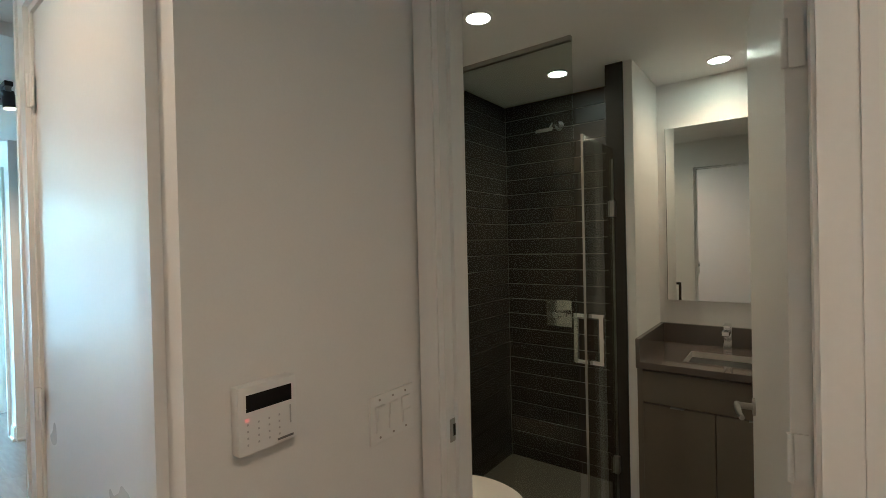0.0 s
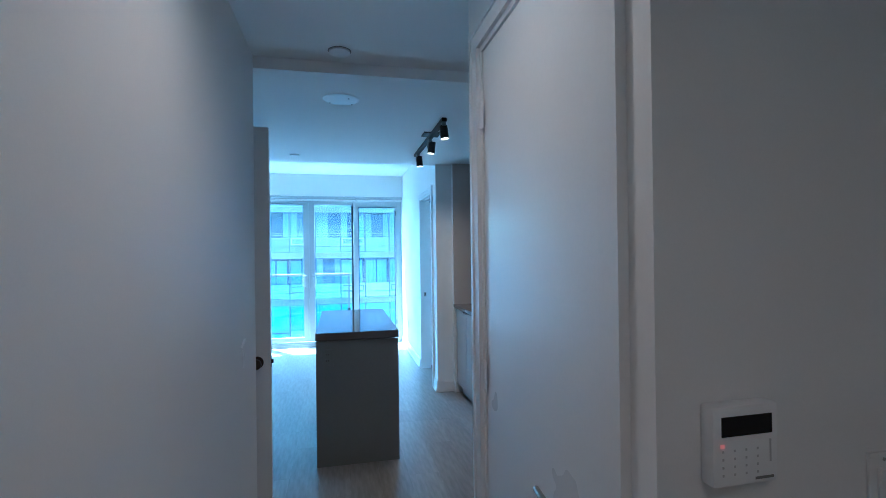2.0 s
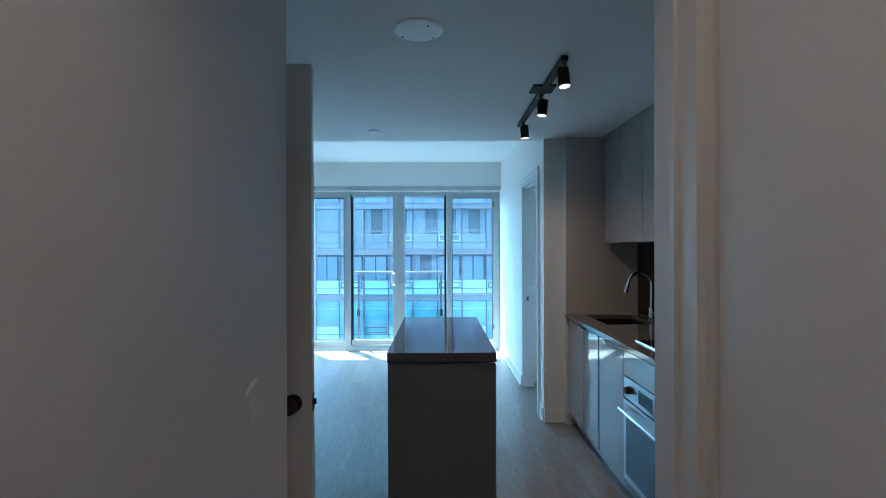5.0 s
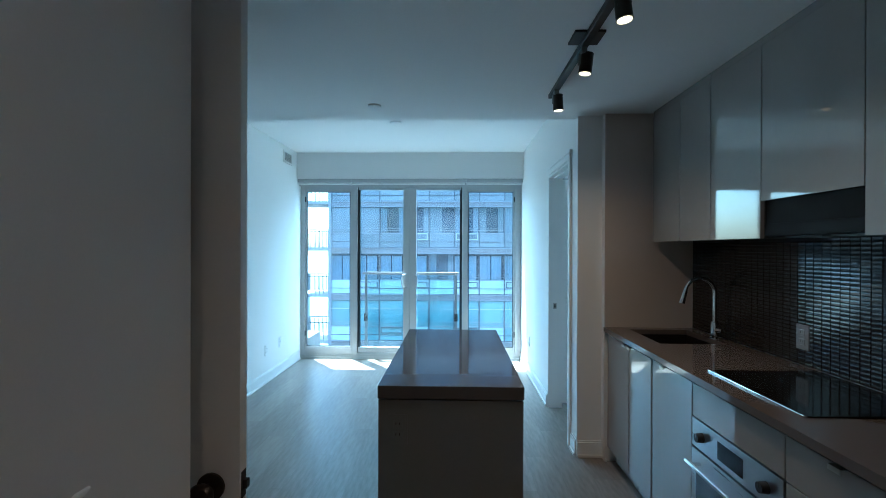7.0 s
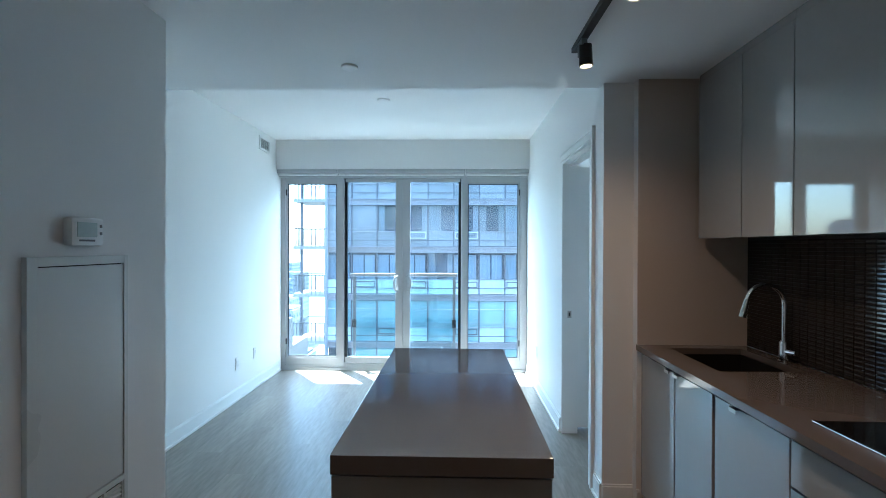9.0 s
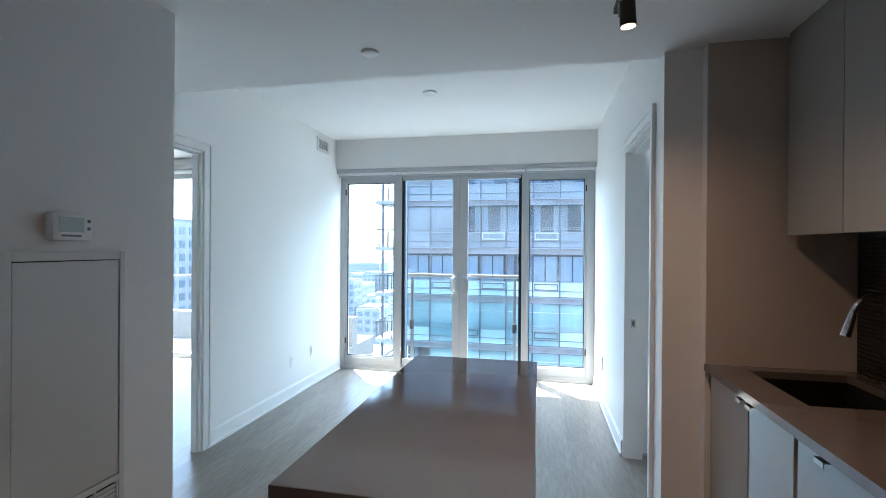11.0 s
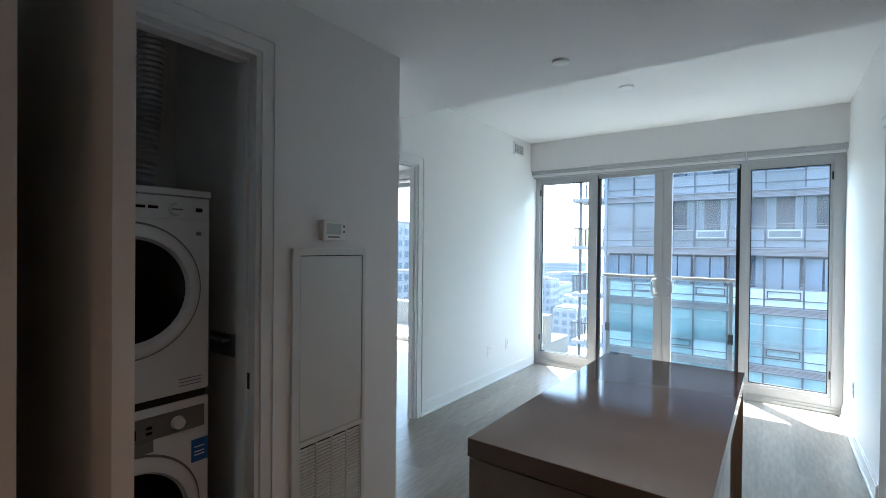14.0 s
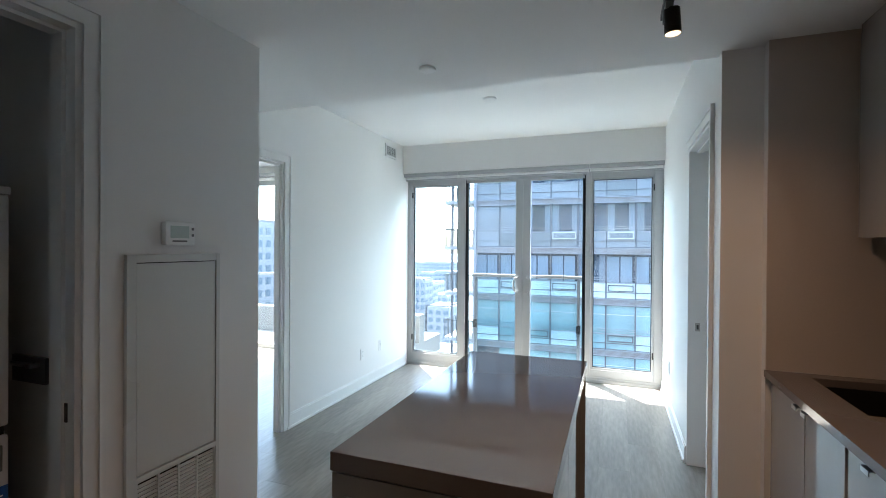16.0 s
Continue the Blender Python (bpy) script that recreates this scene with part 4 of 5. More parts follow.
# ---- laundry ----
def machine(name, z0, z1, cz, label, washer):
    """A front loading machine whose face looks along +x."""
    x0, x1, y0, y1 = -1.88, -1.285, 2.855, 3.450
    ob = thing(name, (-1.58, 3.155, z0), label, "washing machine" if washer else "dryer", "stacked laundry pair")
    part("body", B(x0, x1, y0, y1, z0 + 0.012, z1, bevel=0.012), ENAMEL, ob, smooth=True)
    cy = 3.180
    ring = part("door_ring", lathe(bmesh.new(), (x1 - 0.002, cy, cz), (1, 0, 0), [(0.228, 0), (0.228, 0.012), (0.218, 0.024), (0.203, 0.030), (0.185, 0.030), (0.179, 0.016), (0.17, 0.012)], 56), ENAMEL, ob, "white round door ring", True)
    part("door_glass", lathe(bmesh.new(), (x1 + 0.004, cy, cz), (1, 0, 0), [(0.180, 0), (0.172, 0.016), (0.12, 0.024), (0.0001, 0.028)], 48), DOORGLASS, ring, "dark convex door glass", True)
    part("seam", lathe(bmesh.new(), (x1 - 0.001, cy, cz), (1, 0, 0), [(0.236, 0), (0.236, 0.002), (0.227, 0.002)], 56), GREYPL, ob)
    return ob, x1


wash, fx = machine("washing_machine", 0.0, 0.862, 0.478, "white front loading washing machine under the dryer", True)
cp = part("control_panel", B(fx - 0.002, fx + 0.006, 2.88, 3.430, 0.753, 0.833, bevel=0.003), GREYPL, wash, "grey control panel")
part("display", B(fx + 0.005, fx + 0.008, 3.10, 3.20, 0.768, 0.802), DARKPL, cp)
part("detergent_drawer", B(fx - 0.002, fx + 0.008, 2.88, 3.255, 0.712, 0.752, bevel=0.003), GREYPL, wash)
part("dial", C((fx + 0.006, 3.334, 0.790), (1, 0, 0), 0.024, 0.018, 0.020, seg=28), ENAMEL, cp, "grey rotary dial", True)
for z in (0.775, 0.793):
    part("button", B(fx + 0.005, fx + 0.009, 3.232, 3.25, z, z + 0.009, bevel=0.001), DARKPL, cp)
part("sticker", B(fx - 0.0005, fx + 0.0015, 3.385, 3.445, 0.622, 0.706), BLUE, wash, "blue energy label")
for z in (0.645, 0.657, 0.675):
    part("sticker_print", B(fx + 0.0012, fx + 0.0022, 3.395, 3.432, z, z + 0.004), PLASTIC, wash)
dry, fx = machine("dryer", 0.875, 1.602, 1.270, "white stacked tumble dryer with dark round door", False)
part("top_lid", B(-1.88, fx + 0.006, 2.854, 3.451, 1.603, 1.628, bevel=0.006), ENAMEL, dry, smooth=True)
part("control_panel", B(fx - 0.002, fx + 0.004, 2.87, 3.44, 1.518, 1.595, bevel=0.002), ENAMEL, dry, "white control panel")
part("dial", C((fx + 0.004, 3.322, 1.553), (1, 0, 0), 0.023, 0.02, 0.019, seg=28), ENAMEL, dry, "white rotary dial", True)
part("dial_pointer", B(fx + 0.023, fx + 0.0255, 3.304, 3.340, 1.550, 1.555), GREYPL, dry)
part("power_button", B(fx + 0.003, fx + 0.006, 3.395, 3.418, 1.548, 1.562), DARKPL, dry)
for y in (3.195, 3.235):
    part("display", B(fx + 0.003, fx + 0.0055, y, y + 0.031, 1.552, 1.562), DARKPL, dry)
for k in range(4):
    part("indicator", B(fx + 0.003, fx + 0.005, 3.155, 3.163, 1.537 + k * 0.011, 1.540 + k * 0.011), GREYPL, dry)
part("badge", B(fx - 0.001, fx + 0.001, 3.398, 3.416, 1.462, 1.474), GREYPL, dry)
for z in (0.915, 0.927, 0.939):
    part("label_line", B(fx - 0.001, fx + 0.001, 3.34, 3.42, z, z + 0.003), GREYPL, dry)
part("stacking_strip", B(-1.87, -1.295, 2.88, 3.44, 0.855, 0.890), GAPSHADE, dry)
duct = thing("exhaust_duct", (-1.62, 3.36, 1.62), "silver flexible foil exhaust duct above the dryer", "duct")
pts = [(-1.60 - 0.05 * (1 - i / 146), 3.345 + 0.03 * math.sin(i * 0.0175), 1.628 + i * 0.0055) for i in range(149)]
part("hose", tube(bmesh.new(), pts, lambda f: 0.048 + 0.012 * max(0, 0.3 - f) + 0.0035 * math.cos(f * 148 * math.pi * 0.5), 20), FOIL, duct, smooth=False)
vb = thing("valve_box", (-1.45, 3.60, 1.04), "recessed grey washer valve box in the closet wall", "valve box")
part("box_frame", B(-1.55, -1.365, 3.588, 3.602, 0.963, 1.055), GREYPL, vb)
part("valve_body", tube(bmesh.new(), [(-1.52, 3.575, 1.03), (-1.46, 3.572, 1.03), (-1.40, 3.574, 1.032)], 0.009, 10), CHROME, vb, smooth=True)
part("valve_lever", B(-1.415, -1.39, 3.555, 3.588, 1.024, 1.038, bevel=0.002), NICKEL, vb)

# ---- entry wall ----
KEYGREY = surface("pale_key_print", (0.52, 0.52, 0.52), 0.5, bump=0.0)
kp = thing("alarm_keypad", (0.572, 0.965, 1.09), "white alarm keypad with dark display and red light", "keypad")
part("body", B(0.497, 0.617, 0.938, 0.965, 1.106, 1.229, bevel=0.006), PLASTIC, kp, smooth=True)
part("display", B(0.512, 0.604, 0.9368, 0.9395, 1.183, 1.213), DARKPL, kp, "dark display strip")
part("status_led", B(0.5095, 0.5175, 0.9372, 0.939, 1.166, 1.172), REDLED, kp, "glowing red status light")
for r in range(4):
    for c in range(4):
        part("key_mark", B(0.513 + c * 0.021, 0.516 + c * 0.021, 0.9374, 0.9392, 1.123 + r * 0.012, 1.1265 + r * 0.012), KEYGREY, kp)
part("key_strip", B(0.600, 0.603, 0.9374, 0.9392, 1.138, 1.173), KEYGREY, kp)
part("brand_mark", B(0.573, 0.607, 0.9374, 0.9392, 1.113, 1.117), GREYPL, kp)
# scuffs on the hallway wall
SCUFF = surface("chalk_scuff", (0.93, 0.93, 0.92), 0.8, bump=0.0)
sc = tagged(solid("wall_scuff", tube(bmesh.new(), [(-0.4505, 2.40, 1.075), (-0.4495, 2.43, 1.09), (-0.4495, 2.45, 1.098), (-0.4505, 2.475, 1.10)], lambda f: 0.003 + 0.004 * math.sin(f * 3.1), 8), SCUFF), "pale scratch in the hallway wall paint", "scuff", kind="structure")
sc2 = tagged(solid("wall_scuff", tube(bmesh.new(), [(-0.4505, 2.425, 1.062), (-0.4498, 2.44, 1.03), (-0.4498, 2.445, 1.00), (-0.4505, 2.44, 0.985)], 0.0022, 6), SCUFF), "pale thin scratch in the hallway wall paint", "scuff", kind="structure")

# ---- bathroom ----
van = thing("vanity", (2.83, 0.4, 0), "taupe bathroom vanity cabinet with two doors", "vanity")
part("body", B(2.56, 3.098, -0.20, 0.786, 0.10, 0.826), CARC, van)
part("front_panel", B(2.538, 2.558, -0.198, 0.770, 0.655, 0.815, bevel=0.0015), VANITY, van)
for y0, y1 in ((0.455, 0.770), (0.132, 0.451), (-0.198, 0.128)):
    dr = part("door", B(2.538, 2.558, y0, y1, 0.105, 0.650, bevel=0.0015), VANITY, van)
    part("edge_pull", B(2.518, 2.54, (y0 + y1) / 2 - 0.03, (y0 + y1) / 2 + 0.03, 0.650, 0.653), NICKEL, dr)
part("side_filler", B(2.54, 2.60, 0.771, 0.797, 0.0, 0.826), VANITY, van)
part("toe_kick", B(2.60, 2.615, -0.20, 0.77, 0.0, 0.10), VANITY, van)
part("countertop", slab_with_hole(2.515, 3.098, -0.22, 0.797, 0.828, 0.860, 2.635, 2.915, 0.14, 0.605), QUARTZ, van, "brown quartz top with basin cut-out")
part("upstand", B(3.075, 3.098, -0.22, 0.776, 0.8605, 0.975), QUARTZ, van)
part("upstand", B(2.515, 3.098, 0.7765, 0.797, 0.8605, 0.975), QUARTZ, van)
bs = thing("basin", (2.77, 0.37, 0.72), "white rectangular undermount basin", "basin")
bb = bmesh.new()
for b in ((2.622, 2.639, 0.127, 0.618, 0.73, 0.858), (2.911, 2.928, 0.127, 0.618, 0.73, 0.858), (2.639, 2.911, 0.601, 0.618, 0.73, 0.858), (2.639, 2.911, 0.127, 0.144, 0.73, 0.858), (2.622, 2.928, 0.127, 0.618, 0.715, 0.73)):
    box(bb, *b)
part("bowl", bb, PORCELAIN, bs)
tp = thing("basin_tap", (2.99, 0.44, 0.86), "square chrome single-lever basin tap", "faucet")
part("body", B(2.965, 3.005, 0.42, 0.46, 0.86, 0.995, bevel=0.003), CHROME, tp)
part("spout", B(2.86, 2.966, 0.423, 0.457, 0.962, 0.985, bevel=0.003), CHROME, tp)
part("lever", B(2.92, 3.005, 0.424, 0.456, 0.998, 1.010, bevel=0.002), CHROME, tp)
mr = thing("bathroom_mirror", (3.098, 0.3, 1.115), "frameless rectangular wall mirror above the vanity", "mirror")
part("mirror_glass", B(3.086, 3.0995, -0.15, 0.752, 1.115, 2.13), MIRROR, mr)
part("mirror_edge", B(3.0865, 3.0998, 0.752, 0.755, 1.115, 2.13), GREYPL, mr)
tl = thing("toilet", (1.66, 1.38, 0), "white porcelain toilet with closed lid", "toilet")
bo = bmesh.new()
rings = []
for z, sx, sy, oy in ((0.0, 0.11, 0.22, 0.06), (0.10, 0.10, 0.21, 0.06), (0.25, 0.14, 0.23, 0.02), (0.34, 0.178, 0.245, 0.0), (0.385, 0.185, 0.25, 0.0)):
    rings.append([bo.verts.new((1.66 + sx * math.cos(a), 1.24 + oy + sy * math.sin(a), z)) for a in [2 * math.pi * k / 36 for k in range(36)]])
for p, q in zip(rings, rings[1:]):
    for i in range(36):
        bo.faces.new((p[i], p[(i + 1) % 36], q[(i + 1) % 36], q[i]))
bo.faces.new(rings[-1])
bo.faces.new(list(reversed(rings[0])))
bmesh.ops.recalc_face_normals(bo, faces=bo.faces)
part("bowl", bo, PORCELAIN, tl, smooth=True)
lid = bmesh.new()
lr = []
for z, f in ((0.386, 0.98), (0.39, 1.0), (0.408, 1.0), (0.418, 0.95), (0.42, 0.85)):
    lr.append([lid.verts.new((1.66 + 0.187 * f * math.cos(a), 1.24 + 0.252 * f * math.sin(a), z)) for a in [2 * math.pi * k / 40 for k in range(40)]])
for p, q in zip(lr, lr[1:]):
    for i in range(40):
        lid.faces.new((p[i], p[(i + 1) % 40], q[(i + 1) % 40], q[i]))
lid.faces.new(lr[-1])
lid.faces.new(list(reversed(lr[0])))
bmesh.ops.recalc_face_normals(lid, faces=lid.faces)
part("lid", lid, PORCELAIN, tl, smooth=True)
part("tank", B(1.47, 1.85, 1.50, 1.70, 0.36, 0.76, bevel=0.02), PORCELAIN, tl, smooth=True)
part("tank_lid", B(1.46, 1.86, 1.49, 1.71, 0.76, 0.79, bevel=0.008), PORCELAIN, tl, smooth=True)
part("flush_button", C((1.66, 1.60, 0.79), (0, 0, 1), 0.022, 0.006, seg=24), CHROME, tl, smooth=True)

shw = thing("shower_screen", (2.1, 1.3, 0.0), "frameless glass shower screen with a hinged glass door", "shower screen")
pg = part("fixed_panel", B(2.095, 2.105, 0.940, 1.706, 0.06, 2.378), SHGLASS, shw, "fixed full-height glass panel")
pg.visible_shadow = False
part("ceiling_channel", B(2.088, 2.112, 0.940, 1.706, 2.378, 2.3995), NICKEL, shw)
sd = part("glass_door", B(2.112, 2.545, 0.900, 0.910, 0.03, 1.955), SHGLASS, shw, "hinged clear glass door")
sd.visible_shadow = False
part("door_seal", B(2.1085, 2.112, 0.900, 0.910, 0.03, 1.955), NICKEL, sd, "pale edge strip")
# Added nickel strip stands in for the pale cut edge of the glass.
part("hinge_side_seal", B(2.5455, 2.549, 0.900, 0.910, 0.03, 1.90), NICKEL, sd, "pale edge strip")
for z in (0.30, 1.64):
    part("hinge", B(2.515, 2.558, 0.889, 0.921, z - 0.042, z + 0.042, bevel=0.003), NICKEL, sd, "chrome wall hinge")
hd = bmesh.new()
for s in (-1, 1):
    yb = 0.905 + s * 0.005
    ye = 0.905 + s * 0.068
    a, b = sorted((ye - s * 0.018, ye))
    box(hd, 2.145, 2.163, a, b, 0.912, 1.142)
    for z in (0.912, 1.124):
        a2, b2 = sorted((yb, ye - s * 0.018))
        box(hd, 2.145, 2.163, a2, b2, z, z + 0.018)
part("door_handle", hd, CHROME, sd, "square chrome D-handle")
sv = thing("shower_valve", (2.872, 1.352, 0.96), "square chrome shower valve with lever", "shower valve")
part("plate", B(2.858, 2.868, 1.262, 1.432, 0.935, 1.105, bevel=0.003), CHROME, sv)
part("lever", B(2.80, 2.858, 1.325, 1.365, 0.995, 1.035, bevel=0.004), CHROME, sv)
part("lever_blade", B(2.79, 2.806, 1.27, 1.365, 1.01, 1.035, bevel=0.003), CHROME, sv)
sh = thing("rain_shower", (2.60, 1.29, 2.06), "square chrome shower head on an angled arm", "shower head")
part("arm", tube(bmesh.new(), [(2.868, 1.318, 2.205), (2.81, 1.318, 2.212), (2.74, 1.318, 2.190), (2.69, 1.318, 2.135)], 0.011, 12), CHROME, sh, smooth=True)
part("wall_flange", C((2.869, 1.318, 2.205), (-1, 0, 0), 0.030, 0.008, seg=24), CHROME, sh, smooth=True)
rose = B(-0.055, 0.055, -0.055, 0.055, -0.014, 0.014, bevel=0.004)
bmesh.ops.transform(rose, verts=rose.verts, matrix=pose(2.675, 1.318, 2.112, 0, 24, 0))
part("head", rose, CHROME, sh, "square chrome spray face")
setting("shower_floor", B(2.06, 2.868, 0.94, 1.708, 0.0, 0.028), surface("grey_shower_base", (0.17, 0.165, 0.15), 0.5, vary=0.08), "grey shower base", "shower floor")
setting("shower_curb", B(2.06, 2.545, 0.885, 0.94, 0.0, 0.03), surface("dark_curb", (0.05, 0.046, 0.04), 0.4), "dark stone shower threshold", "threshold")
part("drain", C((2.40, 1.18, 0.028), (0, 0, 1), 0.05, 0.003, seg=28), CHROME, thing("floor_drain", (2.40, 1.18, 0.028), "round chrome shower floor drain", "drain"))
setting("bathroom_floor", B(1.15, 3.10, -0.25, 1.72, -0.011, 0.0), surface("bath_floor_tile", (0.13, 0.12, 0.105), 0.4, vary=0.1), "dark tiled bathroom floor", "floor")

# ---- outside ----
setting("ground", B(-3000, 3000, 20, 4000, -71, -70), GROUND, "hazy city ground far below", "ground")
tw = thing("apartment_tower", (4, 30, -70), "blue glass apartment tower with dark spandrel bands", "building")
TX0, TX1, TY = -7.5, 19.5, 29.5
FLOOR, Z0 = 2.80, 1.46
PW = 1.50
cols = int((TX1 - TX0) / PW)
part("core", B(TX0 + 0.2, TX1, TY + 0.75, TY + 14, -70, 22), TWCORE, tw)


def share(me, name, parent, at):
    ob = new(name, me)
    ob.parent = parent
    ob.location = Vector(at) - WORLD_AT[parent.name]
    return ob


def mesh_of(name, bm, material):
    me = bpy.data.meshes.new(name)
    bm.normal_update()
    bm.to_mesh(me)
    bm.free()
    me.materials.append(material)
    return me


LOW = 0.84          # top of the low lights above each floor line
# White reflection in the low panes is put into this pale, streaked colour.
PALEREFL = surface("tower_reflection_glass", (0.42, 0.49, 0.53), 0.22, vary=0.22, scale=0.5, grain=2.5, bump=0.05, stretch=(1, 1, 3), per_piece=0.6, second=(0.58, 0.64, 0.66))
TEAL = surface("tower_teal_glass", (0.17, 0.28, 0.30), 0.25, vary=0.22, scale=0.3, grain=1.2, bump=0.05, per_piece=0.6, second=(0.29, 0.41, 0.42))
LOUVRE = surface("tower_brown_louvre", (0.20, 0.165, 0.165), 0.5, vary=0.12, scale=0.4, grain=3, bump=0.0)
# Shade inside the unlit rooms is put into this dark blue.
ROOMSHADE = surface("tower_room_shade", (0.045, 0.055, 0.085), 0.9, vary=0.3, scale=0.5, grain=2, bump=0.0, per_piece=0.8, second=(0.11, 0.13, 0.17))
tower_glass = glass("tower_clear_glass", (0.80, 0.86, 0.91), 1.3)


def pane_mesh(name, z0, z1, material):
    return mesh_of(name, B(0.035, PW - 0.035, -0.02, 0.02, z0, z1), material)


def frame_mesh(name, z0, z1, w, d, material):
    """A slim opening light set proud of the facade."""
    bm = bmesh.new()
    for b in ((0.10, PW - 0.10, z1 - w, z1), (0.10, PW - 0.10, z0, z0 + w), (0.10, 0.10 + w, z0 + w, z1 - w), (PW - 0.10 - w, PW - 0.10, z0 + w, z1 - w)):
        box(bm, b[0], b[1], -d, -0.04, b[2], b[3])
    return mesh_of(name, bm, material)


def fold_mesh(name, spans, z0, z1, cloth=None):
    """Hanging cloth in upright folds over the given spans of the bay."""
    bm = bmesh.new()
    for a, b in spans:
        n = max(2, int((b - a) / 0.075))
        for i in range(n):
            x = a + i * (b - a) / n
            y = 0.12 + 0.035 * (i % 2)
            box(bm, x, x + (b - a) / n * 0.94, y, y + 0.03, z0, z1)
    return mesh_of(name, bm, cloth or TWCURTAIN)


HEAD = FLOOR - 0.40
mull_me = mesh_of("mullion", B(-0.036, 0.036, -0.10, 0.06, 0, FLOOR - 0.36), TWMULL)
clear_me = pane_mesh("tower_clear_pane", LOW + 0.05, HEAD, tower_glass)
teal_me = pane_mesh("tower_teal_pane", LOW + 0.05, HEAD, TEAL)
grey_me = pane_mesh("tower_grey_pane", LOW + 0.05, HEAD, TWGREY)
low_pale_me = pane_mesh("tower_low_pale", 0.03, LOW, PALEREFL)
low_teal_me = pane_mesh("tower_low_teal", 0.03, LOW, TEAL)
low_grey_me = pane_mesh("tower_low_grey", 0.03, LOW, TWGREY)
room_me = mesh_of("tower_room", B(0.0, PW, 0.55, 0.70, 0.0, FLOOR - 0.36), ROOMSHADE)
SHEER = surface("tower_sheer_curtain", (0.50, 0.51, 0.53), 0.9, vary=0.12, scale=2, grain=9, stretch=(1, 1, 0.02), bump=0.0, per_piece=0.5)
curtain_me = fold_mesh("tower_curtain", ((0.05, 0.66), (0.74, PW - 0.17)), 0.06, HEAD - 0.10, SHEER)
drape_me = fold_mesh("tower_drapes", ((0.06, 0.42), (PW - 0.36, PW - 0.06)), 0.06, HEAD)
half_me = fold_mesh("tower_half_drape", ((0.06, 0.75),), 0.06, HEAD)
# Pale strip (not placed) and bar stand in for reflections on teal panes.
reflection_shade_me = mesh_of("tower_reflection_shade", B(0.05, PW - 0.05, 0.09, 0.11, HEAD - 0.46, HEAD), TWCURTAIN)
reflection_bar_me = mesh_of("tower_reflection_bar", B(0.04, PW - 0.04, -0.045, -0.022, HEAD - 0.50, HEAD - 0.465), ALU)
vent_me = frame_mesh("tower_vent_frame", 0.46, 0.86, 0.055, 0.16, ALU)
vent_dark_me = frame_mesh("tower_vent_dark", 0.44, 0.80, 0.05, 0.10, TWMULL)
vent_glass_me = mesh_of("tower_vent_glass", B(0.155, PW - 0.155, -0.15, -0.13, 0.515, 0.805), TWGREY)
rng = random.Random(11)
for k in range(-6, 5):
    z = Z0 + k * FLOOR
    part("slab_band", B(TX0, TX1, TY - 0.08, TY + 0.35, z - 0.36, z - 0.004), LOUVRE, tw)
    part("slab_trim", B(TX0, TX1, TY - 0.17, TY - 0.08, z - 0.055, z), TWFRAME, tw)
    part("slab_trim", B(TX0, TX1, TY - 0.14, TY - 0.08, z - 0.36, z - 0.325), TWFRAME, tw)
    for dz in (-0.12, -0.18, -0.24, -0.30):
        part("band_line", B(TX0, TX1, TY - 0.10, TY - 0.08, z + dz, z + dz + 0.022), TWFRAME, tw)
    part("transom", B(TX0, TX1, TY - 0.07, TY + 0.05, z + LOW, z + LOW + 0.05), TWFRAME, tw)
    part("low_transom", B(TX0, TX1, TY - 0.06, TY - 0.021, z + 0.33, z + 0.365), TWMULL, tw)
    part("head_rail", B(TX0, TX1, TY - 0.06, TY + 0.05, z + HEAD, z + HEAD + 0.04), TWMULL, tw)
    # Thin bars in place of the pale lines reflected across the panes.
    for dz in (1.02, 1.13):
        part("guard_bar", B(TX0, TX1, TY - 0.12, TY - 0.09, z + dz, z + dz + 0.02), TWFRAME, tw)
    for c in range(cols):
        x = TX0 + c * PW
        at = (x, TY, z)
        share(mull_me, "mullion", tw, at)
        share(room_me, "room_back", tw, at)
        if k <= -2:
            share(teal_me if rng.random() < 0.8 else clear_me, "pane", tw, at)
            share(low_teal_me if c % 3 else low_pale_me, "low_pane", tw, at)
            share(reflection_bar_me, "pale_bar", tw, at)
            if c % 3 == 2:
                share(vent_dark_me, "vent_window", tw, at)
        else:
            share(clear_me if c > 1 or k == -1 else grey_me, "pane", tw, at)
            share(low_pale_me if k == -1 else low_grey_me, "low_pane", tw, at)
            cloth = curtain_me if (k == -1 and c != 4) or c in (0, 1) else (drape_me, half_me, drape_me)[(c + k) % 3]
            share(cloth, "curtain", tw, at)
            if k == 0 and c in (3, 5):
                share(vent_me, "awning_window", tw, at)
                share(vent_glass_me, "awning_pane", tw, at)
            elif k == -1 and c % 2:
                share(vent_dark_me, "vent_window", tw, (x, TY, z - 0.05))
